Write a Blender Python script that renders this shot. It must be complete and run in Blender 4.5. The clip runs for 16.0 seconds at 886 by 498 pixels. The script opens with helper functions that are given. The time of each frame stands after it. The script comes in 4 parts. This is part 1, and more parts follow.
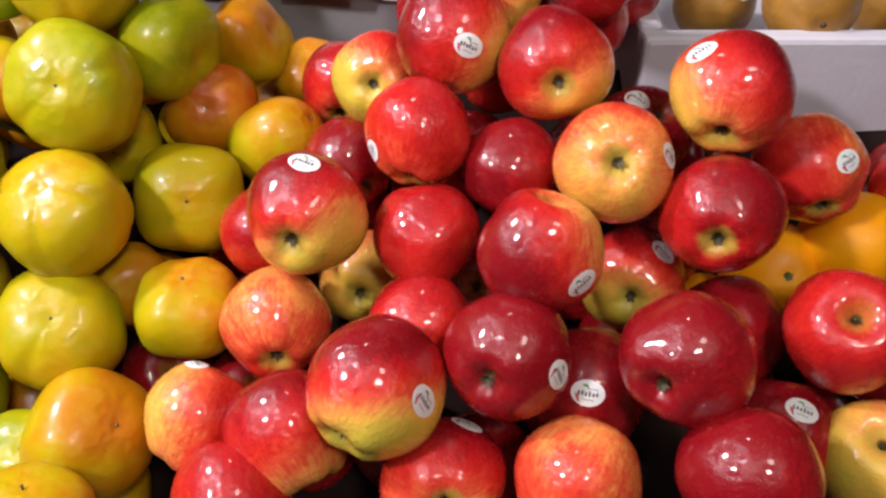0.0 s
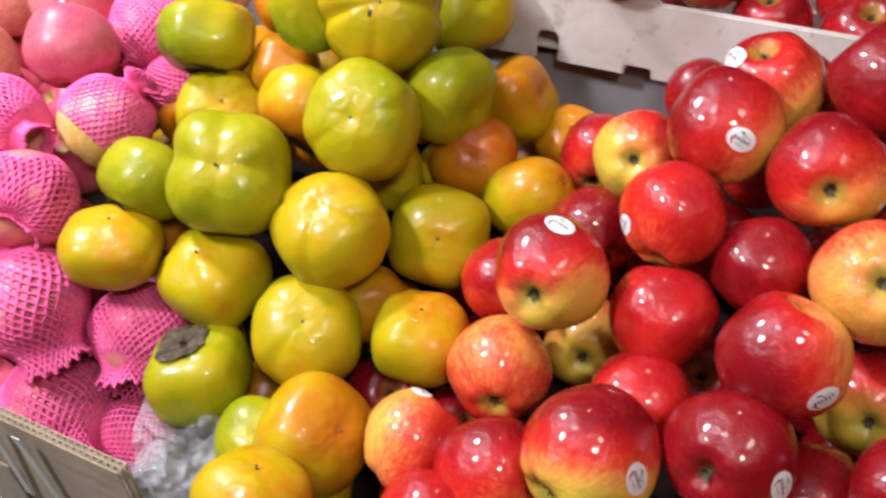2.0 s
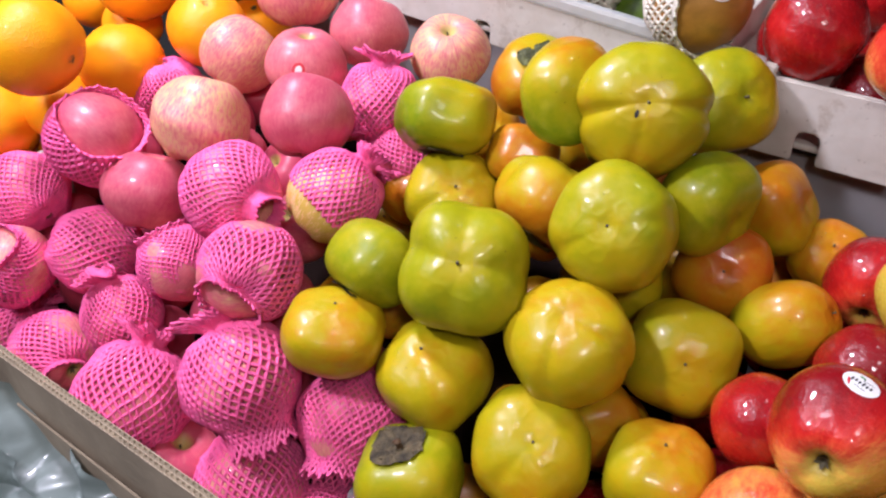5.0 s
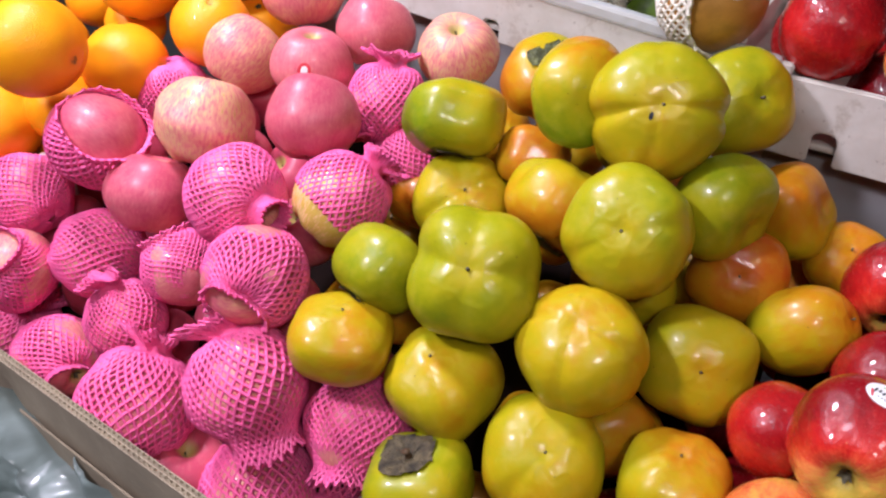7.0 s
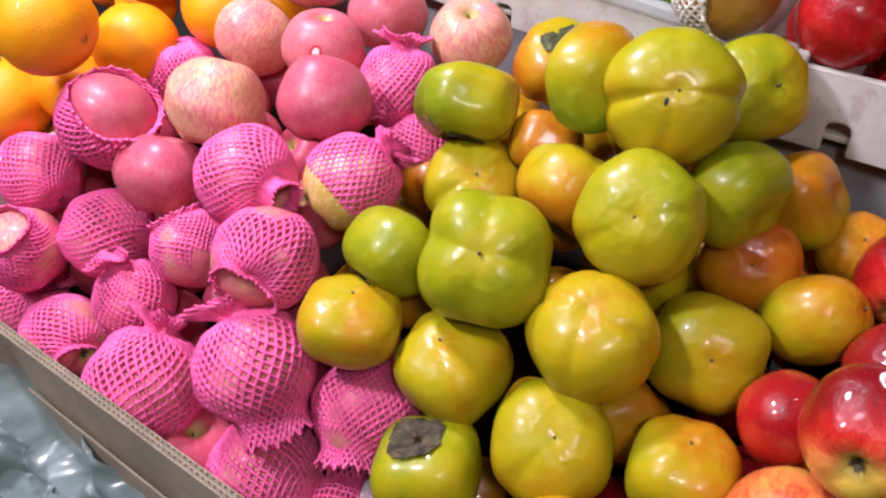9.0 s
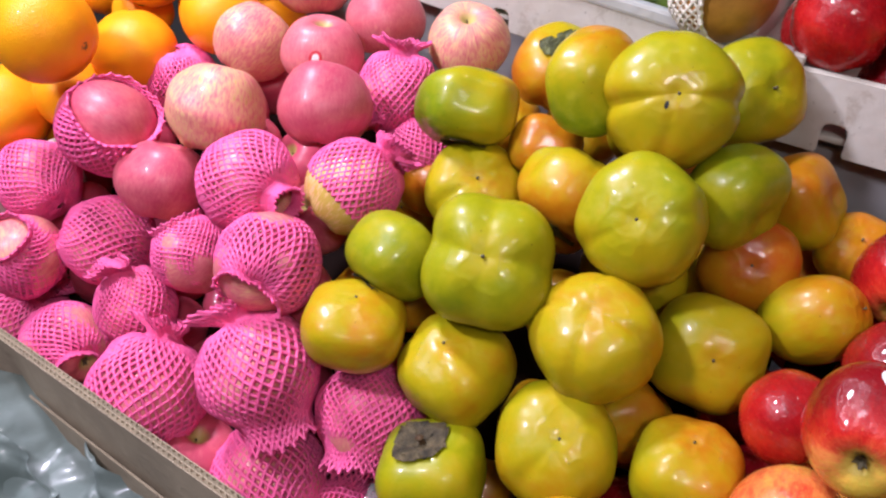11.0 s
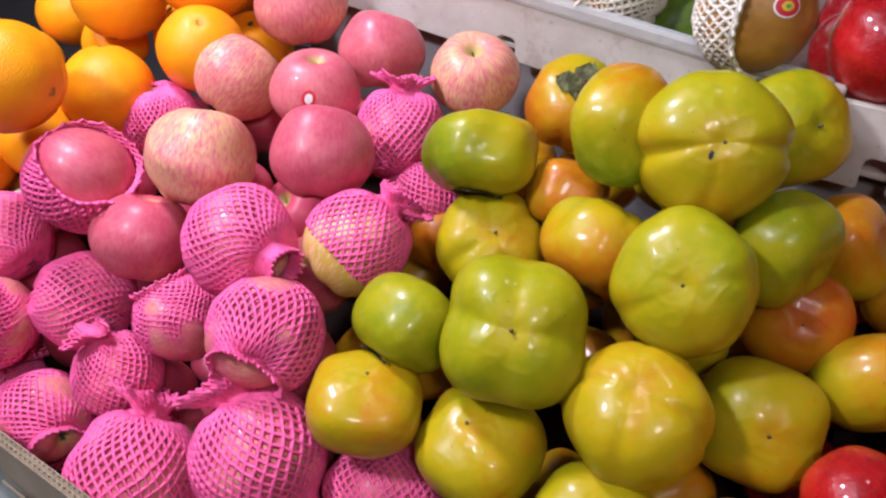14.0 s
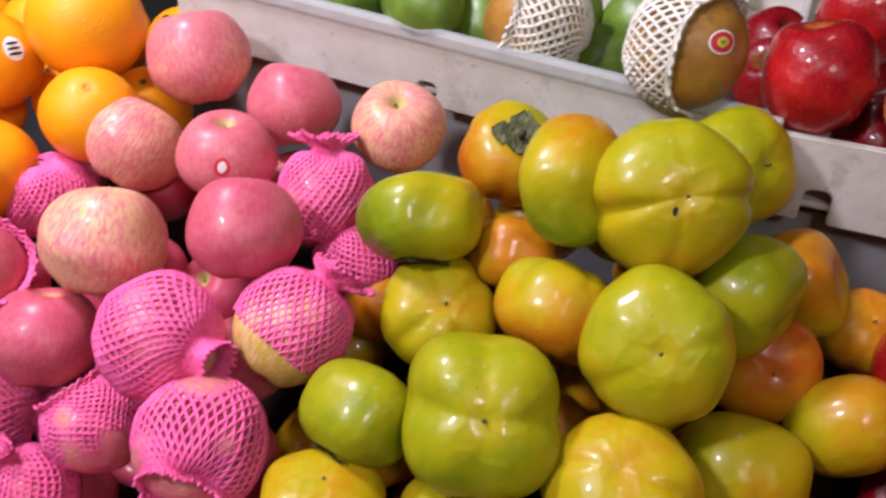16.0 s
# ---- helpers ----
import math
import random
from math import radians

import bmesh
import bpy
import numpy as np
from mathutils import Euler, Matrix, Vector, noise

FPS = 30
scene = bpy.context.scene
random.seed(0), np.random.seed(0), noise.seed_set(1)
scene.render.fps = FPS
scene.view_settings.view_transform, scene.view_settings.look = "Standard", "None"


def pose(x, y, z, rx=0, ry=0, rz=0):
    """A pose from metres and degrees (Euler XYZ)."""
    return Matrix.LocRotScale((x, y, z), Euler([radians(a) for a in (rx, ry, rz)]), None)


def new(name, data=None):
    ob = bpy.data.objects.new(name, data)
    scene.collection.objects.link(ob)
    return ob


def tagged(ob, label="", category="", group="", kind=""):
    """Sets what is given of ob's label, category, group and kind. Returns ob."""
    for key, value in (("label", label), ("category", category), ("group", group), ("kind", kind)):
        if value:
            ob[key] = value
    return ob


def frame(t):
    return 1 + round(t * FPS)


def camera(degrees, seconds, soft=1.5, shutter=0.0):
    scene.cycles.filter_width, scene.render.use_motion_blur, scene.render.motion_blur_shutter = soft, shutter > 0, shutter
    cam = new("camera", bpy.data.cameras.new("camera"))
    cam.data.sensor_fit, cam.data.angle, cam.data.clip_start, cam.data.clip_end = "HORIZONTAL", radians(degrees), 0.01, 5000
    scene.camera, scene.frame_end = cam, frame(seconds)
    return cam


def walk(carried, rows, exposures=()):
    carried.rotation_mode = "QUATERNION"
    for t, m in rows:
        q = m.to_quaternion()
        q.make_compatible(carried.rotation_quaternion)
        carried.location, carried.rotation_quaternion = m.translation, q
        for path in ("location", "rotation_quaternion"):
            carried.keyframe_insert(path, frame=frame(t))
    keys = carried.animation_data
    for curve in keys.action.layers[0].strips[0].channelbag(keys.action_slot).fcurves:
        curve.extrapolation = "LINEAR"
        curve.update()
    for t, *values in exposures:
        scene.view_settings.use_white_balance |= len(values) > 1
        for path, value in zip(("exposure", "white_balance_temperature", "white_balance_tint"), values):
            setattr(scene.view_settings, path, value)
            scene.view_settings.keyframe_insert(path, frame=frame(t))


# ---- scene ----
cam = camera(54.7, 16.0, soft=2.3, shutter=0.5)
METRES, EYE, TILT, LEAN, TURN = 0.40, 1.35, -43.0, 0.0, 0.0
ROWS = [
    (0.0, 0.0, 0.0, 0.0, 0.0, 0.0, -0.0),
    (0.5, -0.0061, -0.0005, 0.0116, 1.93, 0.62, -1.1),
    (1.0, -0.0207, -0.0094, 0.0206, 5.4, 1.33, -4.2),
    (1.5, -0.042, -0.0273, 0.008, 9.54, 1.8, -8.01),
    (2.0, -0.0727, -0.0636, 0.0009, 12.79, 2.41, -11.45),
    (2.5, -0.1221, -0.1019, 0.0077, 15.39, 3.48, -13.86),
    (3.0, -0.2, -0.0867, 0.0311, 18.25, 3.51, -15.92),
    (3.5, -0.2656, -0.0523, 0.0481, 20.4, 2.54, -17.54),
    (4.0, -0.3084, -0.0273, 0.0706, 21.12, 2.29, -17.69),
    (4.5, -0.3339, -0.0213, 0.082, 21.02, 2.73, -17.54),
    (7.0, -0.3764, 0.0118, 0.1038, 21.39, 2.28, -17.44),
    (7.5, -0.3809, 0.006, 0.098, 21.37, 2.25, -17.56),
    (8.0, -0.389, 0.0061, 0.0904, 21.49, 1.97, -17.97),
    (8.5, -0.3949, 0.0072, 0.0887, 21.6, 1.58, -18.08),
    (9.0, -0.3892, 0.0129, 0.0911, 21.59, 1.46, -18.26),
    (11.5, -0.4105, -0.0056, 0.0814, 20.9, 2.1, -17.7),
    (12.0, -0.4172, -0.0009, 0.084, 20.98, 2.2, -17.69),
    (12.5, -0.4285, 0.0083, 0.0892, 20.92, 2.08, -17.49),
    (13.0, -0.4455, 0.0311, 0.1052, 20.54, 2.14, -17.2),
    (13.5, -0.4968, 0.0741, 0.1449, 19.96, 2.27, -16.46),
    (14.0, -0.5588, 0.1124, 0.1825, 19.51, 2.24, -16.09),
    (14.5, -0.6086, 0.1288, 0.1889, 19.19, 2.12, -16.09),
    (15.0, -0.6565, 0.1423, 0.1976, 18.27, 2.08, -15.48),
    (15.5, -0.7056, 0.1621, 0.2146, 15.3, 3.61, -12.83),
    (16.0, -0.7049, 0.1925, 0.2711, 12.49, 4.64, -10.8),
]
walk(cam, [(t, pose(0, 0, EYE, TILT, LEAN, TURN) @ pose(METRES * x, METRES * y, METRES * z, 90 + pitch, roll, yaw)) for t, x, y, z, yaw, pitch, roll in ROWS],
     [(0.0, 0.09, 6500, 10), (1.2, 0.07, 6450, 10), (2.0, 0.13, 6300, 11), (2.7, -0.01, 6150, 13), (3.5, -0.17, 6050, 14), (7.0, -0.21, 6000, 15),
      (12.5, -0.23, 6000, 15), (14.0, -0.46, 6000, 15), (15.0, -0.51, 6000, 15), (16.0, -0.55, 6150, 14)])

# ---- light ----
world = bpy.data.worlds.new("market_air")
world.use_nodes = True
world.node_tree.nodes["Background"].inputs[0].default_value = (0.80, 0.88, 1.0, 1)
world.node_tree.nodes["Background"].inputs[1].default_value = 0.03
scene.world = world


def bulb(x, y, z, watts, size, tint):
    """A hanging lamp of the stall, above the fruit."""
    data = bpy.data.lights.new("stall_bulb", "POINT")
    data.energy, data.shadow_soft_size, data.color = watts, size, tint
    ob = new("stall_bulb", data)
    ob.location = (x, y, z)
    return ob


WARM, COOL = (1.0, 0.94, 0.89), (0.97, 0.91, 1.0)
bulb(-0.10, 0.92, 2.05, 2.5, 0.045, WARM)
bulb(0.36, 0.02, 2.10, 6.5, 0.10, WARM)
bulb(-1.00, 0.62, 1.98, 72.0, 0.085, COOL)
bulb(-0.50, 0.12, 2.20, 5.0, 0.08, COOL)
bulb(-1.05, -0.15, 2.15, 82.0, 0.085, COOL)
bulb(0.26, -0.42, 2.10, 26.0, 0.10, WARM)
scene.view_settings.exposure = 0.0

# ---- materials ----


class Graph:
    """A short way to write node materials."""

    def __init__(self, name, rough=0.4, coat=0.0, spec=0.5):
        self.mat = bpy.data.materials.new(name)
        self.mat.use_nodes = True
        self.tree = self.mat.node_tree
        self.out = self.tree.nodes["Principled BSDF"]
        self.out.inputs["Roughness"].default_value = rough
        self.out.inputs["Coat Weight"].default_value = coat
        self.out.inputs["Coat Roughness"].default_value = 0.06
        self.out.inputs["Specular IOR Level"].default_value = spec

    def node(self, kind, **values):
        n = self.tree.nodes.new(kind)
        for key, value in values.items():
            setattr(n, key, value)
        return n

    def link(self, a, b):
        if isinstance(a, (int, float)):
            b.default_value = a
        elif isinstance(a, tuple):
            b.default_value = (*a, 1) if len(b.default_value) == 4 and len(a) == 3 else a
        else:
            self.tree.links.new(a, b)

    def place(self):
        """Local coordinates, shifted for each object so that no two share a pattern."""
        co = self.node("ShaderNodeTexCoord").outputs["Object"]
        info = self.node("ShaderNodeObjectInfo").outputs["Random"]
        return co, self.vec("ADD", co, self.vec("SCALE", (3.0, 5.0, 7.0), info))

    def vec(self, op, a, b):
        n = self.node("ShaderNodeVectorMath", operation=op)
        self.link(a, n.inputs[0])
        self.link(b, n.inputs["Scale"] if op == "SCALE" else n.inputs[1])
        return n.outputs[0]

    def math(self, op, a, b=0.0, c=0.0, clamp=False):
        n = self.node("ShaderNodeMath", operation=op, use_clamp=clamp)
        for value, slot in zip((a, b, c), n.inputs):
            self.link(value, slot)
        return n.outputs[0]

    def noise(self, co, scale, detail=3.0, rough=0.5):
        n = self.node("ShaderNodeTexNoise")
        self.link(co, n.inputs["Vector"])
        n.inputs["Scale"].default_value, n.inputs["Detail"].default_value = scale, detail
        n.inputs["Roughness"].default_value = rough
        return n.outputs[0]

    def spots(self, co, scale, size):
        """1 in small round spots, 0 elsewhere."""
        n = self.node("ShaderNodeTexVoronoi")
        self.link(co, n.inputs["Vector"])
        n.inputs["Scale"].default_value = scale
        return self.smooth(n.outputs[0], size, size * 0.5)

    def smooth(self, a, low, high):
        n = self.node("ShaderNodeMapRange", interpolation_type="SMOOTHSTEP")
        self.link(a, n.inputs[0])
        n.inputs[1].default_value, n.inputs[2].default_value = low, high
        return n.outputs[0]

    def ramp(self, a, *stops):
        n = self.node("ShaderNodeValToRGB")
        self.link(a, n.inputs[0])
        el = n.color_ramp.elements
        while len(el) < len(stops):
            el.new(0.5)
        for e, (at, colour) in zip(el, stops):
            e.position, e.color = at, (*colour, 1)
        return n.outputs[0]

    def mix(self, f, a, b):
        n = self.node("ShaderNodeMix", data_type="RGBA")
        self.link(f, n.inputs[0])
        self.link(a, n.inputs[6])
        self.link(b, n.inputs[7])
        return n.outputs[2]

    def tone(self):
        """How ripe or red this fruit is, from the object's alpha."""
        return self.math("MULTIPLY", self.node("ShaderNodeObjectInfo").outputs["Alpha"], 2.0)

    def blush(self, co):
        """How far a point lies on the fruit's sunny side, whose local direction is kept in the object's colour."""
        way = self.vec("SCALE", self.vec("SUBTRACT", self.node("ShaderNodeObjectInfo").outputs["Color"], (0.5, 0.5, 0.5)), 4.0)
        n = self.node("ShaderNodeVectorMath", operation="DOT_PRODUCT")
        self.link(co, n.inputs[0])
        self.link(way, n.inputs[1])
        return n.outputs["Value"]

    def axes(self, co):
        n = self.node("ShaderNodeSeparateXYZ")
        self.link(co, n.inputs[0])
        return n.outputs

    def streaks(self, co, across, along):
        """Noise drawn out along the meridians of a fruit whose axis is z."""
        x, y, z = self.axes(co)
        flat = self.math("SQRT", self.math("ADD", self.math("MULTIPLY", x, x), self.math("MULTIPLY_ADD", y, y, 0.01)))
        n = self.node("ShaderNodeCombineXYZ")
        self.link(self.math("DIVIDE", x, flat), n.inputs[0])
        self.link(self.math("DIVIDE", y, flat), n.inputs[1])
        self.link(self.math("MULTIPLY", z, along), n.inputs[2])
        info = self.node("ShaderNodeObjectInfo").outputs["Random"]
        return self.noise(self.vec("ADD", n.outputs[0], self.vec("SCALE", (9.0, 4.0, 6.0), info)), across, 4.0, 0.6)

    def bump(self, height, strength, distance=0.02):
        n = self.node("ShaderNodeBump")
        n.inputs["Strength"].default_value, n.inputs["Distance"].default_value = strength, distance
        self.link(height, n.inputs["Height"])
        self.link(n.outputs[0], self.out.inputs["Normal"])

    def done(self, colour, rough=None):
        self.link(colour, self.out.inputs["Base Color"])
        if rough is not None:
            self.link(rough, self.out.inputs["Roughness"])
        return self.mat


def skin_of_red_apple():
    g = Graph("red_apple_skin", 0.22, 0.7, 0.28)
    g.out.inputs["Coat Roughness"].default_value = 0.09
    co, own = g.place()
    x, y, z = g.axes(co)
    tone = g.tone()
    f = g.math("MULTIPLY_ADD", g.blush(co), 1.25, tone)
    f = g.math("MULTIPLY_ADD", g.math("SUBTRACT", g.noise(own, 1.3, 3.0), 0.5), 0.42, f)
    f = g.math("MULTIPLY_ADD", g.math("SUBTRACT", g.streaks(co, 15.0, 0.3), 0.5), 0.30, f)
    f = g.math("MULTIPLY_ADD", g.math("SUBTRACT", g.noise(own, 8.0, 5.0, 0.7), 0.5), 0.26, f)
    base = g.ramp(f, (0.0, (0.62, 0.47, 0.05)), (0.20, (0.80, 0.44, 0.065)), (0.36, (0.80, 0.24, 0.06)), (0.48, (0.70, 0.075, 0.030)), (0.62, (0.58, 0.020, 0.013)), (0.80, (0.42, 0.009, 0.011)), (1.0, (0.22, 0.004, 0.008)))
    # pale pores, many fine and a few larger, and a little russet netting
    fine = g.math("MULTIPLY", g.spots(own, 24.0, 0.17), g.smooth(g.noise(own, 2.5, 2.0), 0.38, 0.62))
    dots = g.math("MAXIMUM", g.math("MULTIPLY", fine, 0.34), g.math("MULTIPLY", g.spots(own, 11.0, 0.075), 0.34))
    base = g.mix(dots, base, (0.80, 0.42, 0.22))
    net = g.math("MULTIPLY", g.smooth(g.noise(own, 13.0, 4.0, 0.7), 0.60, 0.72), g.smooth(g.noise(own, 1.4, 2.0), 0.56, 0.68))
    base = g.mix(g.math("MULTIPLY", net, 0.40), base, (0.62, 0.34, 0.12))
    # the hollow at the blossom end stays greenish yellow, the stem's only a little; both have thin brown russet at the bottom
    x2 = g.math("ADD", g.math("MULTIPLY", x, x), g.math("MULTIPLY", y, y))
    uneven = g.math("ADD", g.math("MULTIPLY", g.math("SUBTRACT", g.noise(own, 4.0), 0.5), 0.12), g.math("MULTIPLY", g.math("SUBTRACT", g.streaks(co, 16.0, 0.3), 0.5), 0.10))
    hollow = g.math("MULTIPLY", g.smooth(g.math("ADD", x2, uneven), 0.12, 0.01), g.math("MULTIPLY", g.smooth(tone, 0.98, 0.62), 0.75))
    hollow = g.math("MULTIPLY", hollow, g.math("MULTIPLY_ADD", g.smooth(z, 0.2, -0.2), 0.25, 0.75))
    base = g.mix(hollow, base, (0.45, 0.40, 0.06))
    base = g.mix(g.smooth(x2, 0.012, 0.003), base, (0.10, 0.065, 0.02))
    g.bump(g.math("ADD", g.math("MULTIPLY_ADD", g.noise(own, 12.0, 2.0), 1.6, g.noise(own, 34.0, 3.0)), g.math("MULTIPLY", dots, 0.5)), 0.16)
    return g.done(base, g.math("MULTIPLY_ADD", g.noise(own, 7.0, 4.0), 0.26, 0.12))


def skin_of_pink_apple():
    g = Graph("pink_apple_skin", 0.4, 0.10, 0.4)
    co, own = g.place()
    x, y, z = g.axes(co)
    f = g.math("ADD", g.blush(co), g.tone())
    f = g.math("MULTIPLY_ADD", g.math("SUBTRACT", g.noise(own, 1.4, 3.0), 0.5), 0.50, f)
    f = g.math("MULTIPLY_ADD", g.math("SUBTRACT", g.streaks(co, 19.0, 0.35), 0.5), g.math("MULTIPLY_ADD", g.smooth(f, 0.75, 0.35), 1.25, 0.40), f)
    f = g.math("MULTIPLY_ADD", g.math("SUBTRACT", g.noise(own, 7.0, 5.0, 0.7), 0.5), 0.30, f)
    base = g.ramp(f, (0.0, (0.56, 0.38, 0.07)), (0.20, (0.75, 0.49, 0.24)), (0.40, (0.74, 0.34, 0.23)), (0.62, (0.67, 0.18, 0.20)), (0.92, (0.52, 0.065, 0.12)))
    base = g.mix(g.math("MULTIPLY", g.spots(own, 17.0, 0.13), 0.38), base, (0.82, 0.56, 0.46))
    x2 = g.math("ADD", g.math("MULTIPLY", x, x), g.math("MULTIPLY", y, y))
    base = g.mix(g.smooth(x2, 0.06, 0.005), base, (0.52, 0.42, 0.14))
    g.bump(g.noise(own, 30.0, 2.0), 0.03)
    return g.done(base, g.math("MULTIPLY_ADD", g.noise(own, 6.0, 4.0), 0.2, 0.32))


def skin_of_persimmon():
    g = Graph("persimmon_skin", 0.3, 0.22, 0.3)
    co, own = g.place()
    x, y, z = g.axes(co)
    f = g.math("ADD", g.blush(co), g.tone())
    f = g.math("MULTIPLY_ADD", g.math("SUBTRACT", g.noise(own, 1.3, 3.0), 0.5), 0.56, f)
    f = g.math("MULTIPLY_ADD", g.math("SUBTRACT", g.noise(own, 5.5, 4.0, 0.6), 0.5), 0.20, f)
    # the blossom end ripens first
    x2 = g.math("ADD", g.math("MULTIPLY", x, x), g.math("MULTIPLY", y, y))
    tip = g.math("MULTIPLY", g.smooth(x2, 0.22, 0.0), g.smooth(z, 0.1, 0.4))
    f = g.math("MULTIPLY_ADD", g.math("MULTIPLY", tip, g.noise(own, 4.0)), 0.12, f)
    base = g.ramp(f, (0.05, (0.165, 0.235, 0.003)), (0.30, (0.35, 0.33, 0.002)), (0.50, (0.465, 0.335, 0.002)), (0.70, (0.50, 0.20, 0.003)), (0.95, (0.47, 0.09, 0.005)))
    cloud = g.math("MULTIPLY", g.smooth(g.noise(own, 3.2, 5.0, 0.6), 0.48, 0.78), 0.20)
    base = g.mix(cloud, base, (0.56, 0.45, 0.05))
    base = g.mix(g.math("MULTIPLY", g.spots(own, 3.1, 0.045), 0.8), base, (0.07, 0.045, 0.012))
    base = g.mix(g.math("MULTIPLY", g.math("MULTIPLY", g.spots(own, 7.0, 0.07), g.smooth(g.noise(own, 2.0), 0.5, 0.6)), 0.7), base, (0.09, 0.06, 0.015))
    # puckered creases round the blossom end
    near = g.math("MULTIPLY", g.smooth(x2, 0.42, 0.10), g.smooth(z, 0.1, 0.4))
    fold = g.math("MULTIPLY", g.smooth(g.math("ABSOLUTE", g.math("SUBTRACT", g.noise(own, 2.1, 1.0), 0.5)), 0.11, 0.0), near)
    g.bump(g.math("ADD", g.math("MULTIPLY", fold, 0.16), g.math("MULTIPLY", g.noise(own, 3.5, 2.0), 0.18)), 0.09, 0.04)
    return g.done(base, g.math("MULTIPLY_ADD", cloud, 0.5, g.math("MULTIPLY_ADD", g.noise(own, 9.0, 3.0), 0.20, 0.25)))


def peel_of_orange():
    g = Graph("orange_peel", 0.40, 0.08, 0.3)
    co, own = g.place()
    base = g.ramp(g.noise(own, 1.6, 3.0), (0.25, (0.90, 0.30, 0.002)), (0.75, (0.94, 0.40, 0.003)))
    n = g.node("ShaderNodeTexVoronoi")
    g.link(own, n.inputs["Vector"])
    n.inputs["Scale"].default_value = 34.0
    g.bump(n.outputs[0], 0.14, 0.03)
    return g.done(base)


def plain(name, colour, rough=0.5, vary=0.25, scale=3.0, grain=0.15, fine=40.0, spec=0.5, coat=0.0):
    g = Graph(name, rough, coat, spec)
    co, own = g.place()
    dark = tuple(c * (1 - vary) for c in colour)
    base = g.mix(g.smooth(g.noise(own, scale, 5.0, 0.6), 0.3, 0.7), dark, colour)
    if grain:
        g.bump(g.noise(own, fine, 3.0), grain, 0.004)
    return g.done(base)


def foam(name, colour):
    g = Graph(name, 0.42, 0.0, 0.45)
    co, own = g.place()
    base = g.mix(g.smooth(g.noise(own, 3.0, 4.0), 0.3, 0.7), tuple(c * 0.82 for c in colour), colour)
    g.bump(g.noise(own, 60.0, 2.0), 0.25, 0.01)
    return g.done(base)


def carton_board():
    """White coated board, scuffed and stained."""
    g = Graph("white_carton", 0.5, 0.1, 0.4)
    co, own = g.place()
    base = g.mix(g.smooth(g.noise(own, 9.0, 5.0, 0.65), 0.30, 0.72), (0.55, 0.51, 0.44), (0.70, 0.67, 0.61))
    stain = g.math("MULTIPLY", g.smooth(g.noise(own, 22.0, 6.0, 0.7), 0.56, 0.70), 0.55)
    base = g.mix(stain, base, (0.36, 0.30, 0.23))
    scuff = g.math("MULTIPLY", g.smooth(g.noise(own, 120.0, 3.0, 0.7), 0.64, 0.72), 0.5)
    base = g.mix(scuff, base, (0.26, 0.22, 0.18))
    g.bump(g.math("ADD", g.noise(own, 14.0, 3.0), g.math("MULTIPLY", g.noise(own, 80.0, 3.0), 0.25)), 0.30, 0.006)
    return g.done(base, g.math("MULTIPLY_ADD", g.noise(own, 18.0, 4.0), 0.35, 0.32))


RED, PINK, KAKI, PEEL = skin_of_red_apple(), skin_of_pink_apple(), skin_of_persimmon(), peel_of_orange()
PEAR = plain("pear_skin", (0.41, 0.195, 0.030), 0.42, 0.3, 2.5, 0.1, 30.0)
MANGO = plain("mango_skin", (0.16, 0.27, 0.03), 0.35, 0.4, 2.0, 0.08, 20.0)
PINK_FOAM = foam("pink_foam", (1.0, 0.140, 0.385))
WHITE_FOAM = foam("white_foam", (0.82, 0.78, 0.66))
STEM = plain("woody_stem", (0.09, 0.05, 0.02), 0.7, 0.5)
SEPAL = plain("dry_sepal", (0.12, 0.095, 0.045), 0.75, 0.5)
LEAF = plain("persimmon_leaf", (0.14, 0.15, 0.05), 0.6, 0.7, 4.0, 0.6, 14.0)
DRY_LEAF = plain("dry_leaf", (0.14, 0.105, 0.05), 0.75, 0.9, 2.6, 0.9, 14.0)
WHITE_PAPER = plain("sticker_paper", (0.80, 0.80, 0.78), 0.35, 0.05)
BLACK_INK = plain("black_ink", (0.02, 0.02, 0.025), 0.4, 0.2)
RED_INK = plain("red_ink", (0.62, 0.03, 0.05), 0.4, 0.15)
GREEN_INK = plain("green_ink", (0.10, 0.35, 0.10), 0.4, 0.15)
CARD_WHITE = carton_board()
TAPE = plain("tape_white", (0.64, 0.61, 0.55), 0.35, 0.3, 9.0, 0.6, 25.0)
CARD_GREY = plain("grey_carton", (0.32, 0.31, 0.31), 0.6, 0.2, 8.0, 0.2, 60.0)
CARD_BROWN = plain("brown_carton", (0.40, 0.32, 0.22), 0.75, 0.28, 10.0, 0.3, 90.0)
CARD_FLUTE = plain("carton_flute", (0.30, 0.24, 0.155), 0.8, 0.35, 30.0)
FOAM_BOX = plain("foam_box_white", (0.64, 0.61, 0.66), 0.5, 0.10, 14.0, 0.12, 160.0)
# near-black: the shade of the gaps under the fruit is put into this colour
SHADE_BOARD = plain("shade_dark_board", (0.022, 0.012, 0.010), 0.9, 0.4, 8.0, spec=0.1)
CONCRETE = plain("market_floor_concrete", (0.16, 0.155, 0.15), 0.7, 0.3, 2.0, 0.3, 15.0)
WALL = plain("market_wall_paint", (0.10, 0.095, 0.09), 0.8, 0.25, 1.5, 0.2, 20.0)


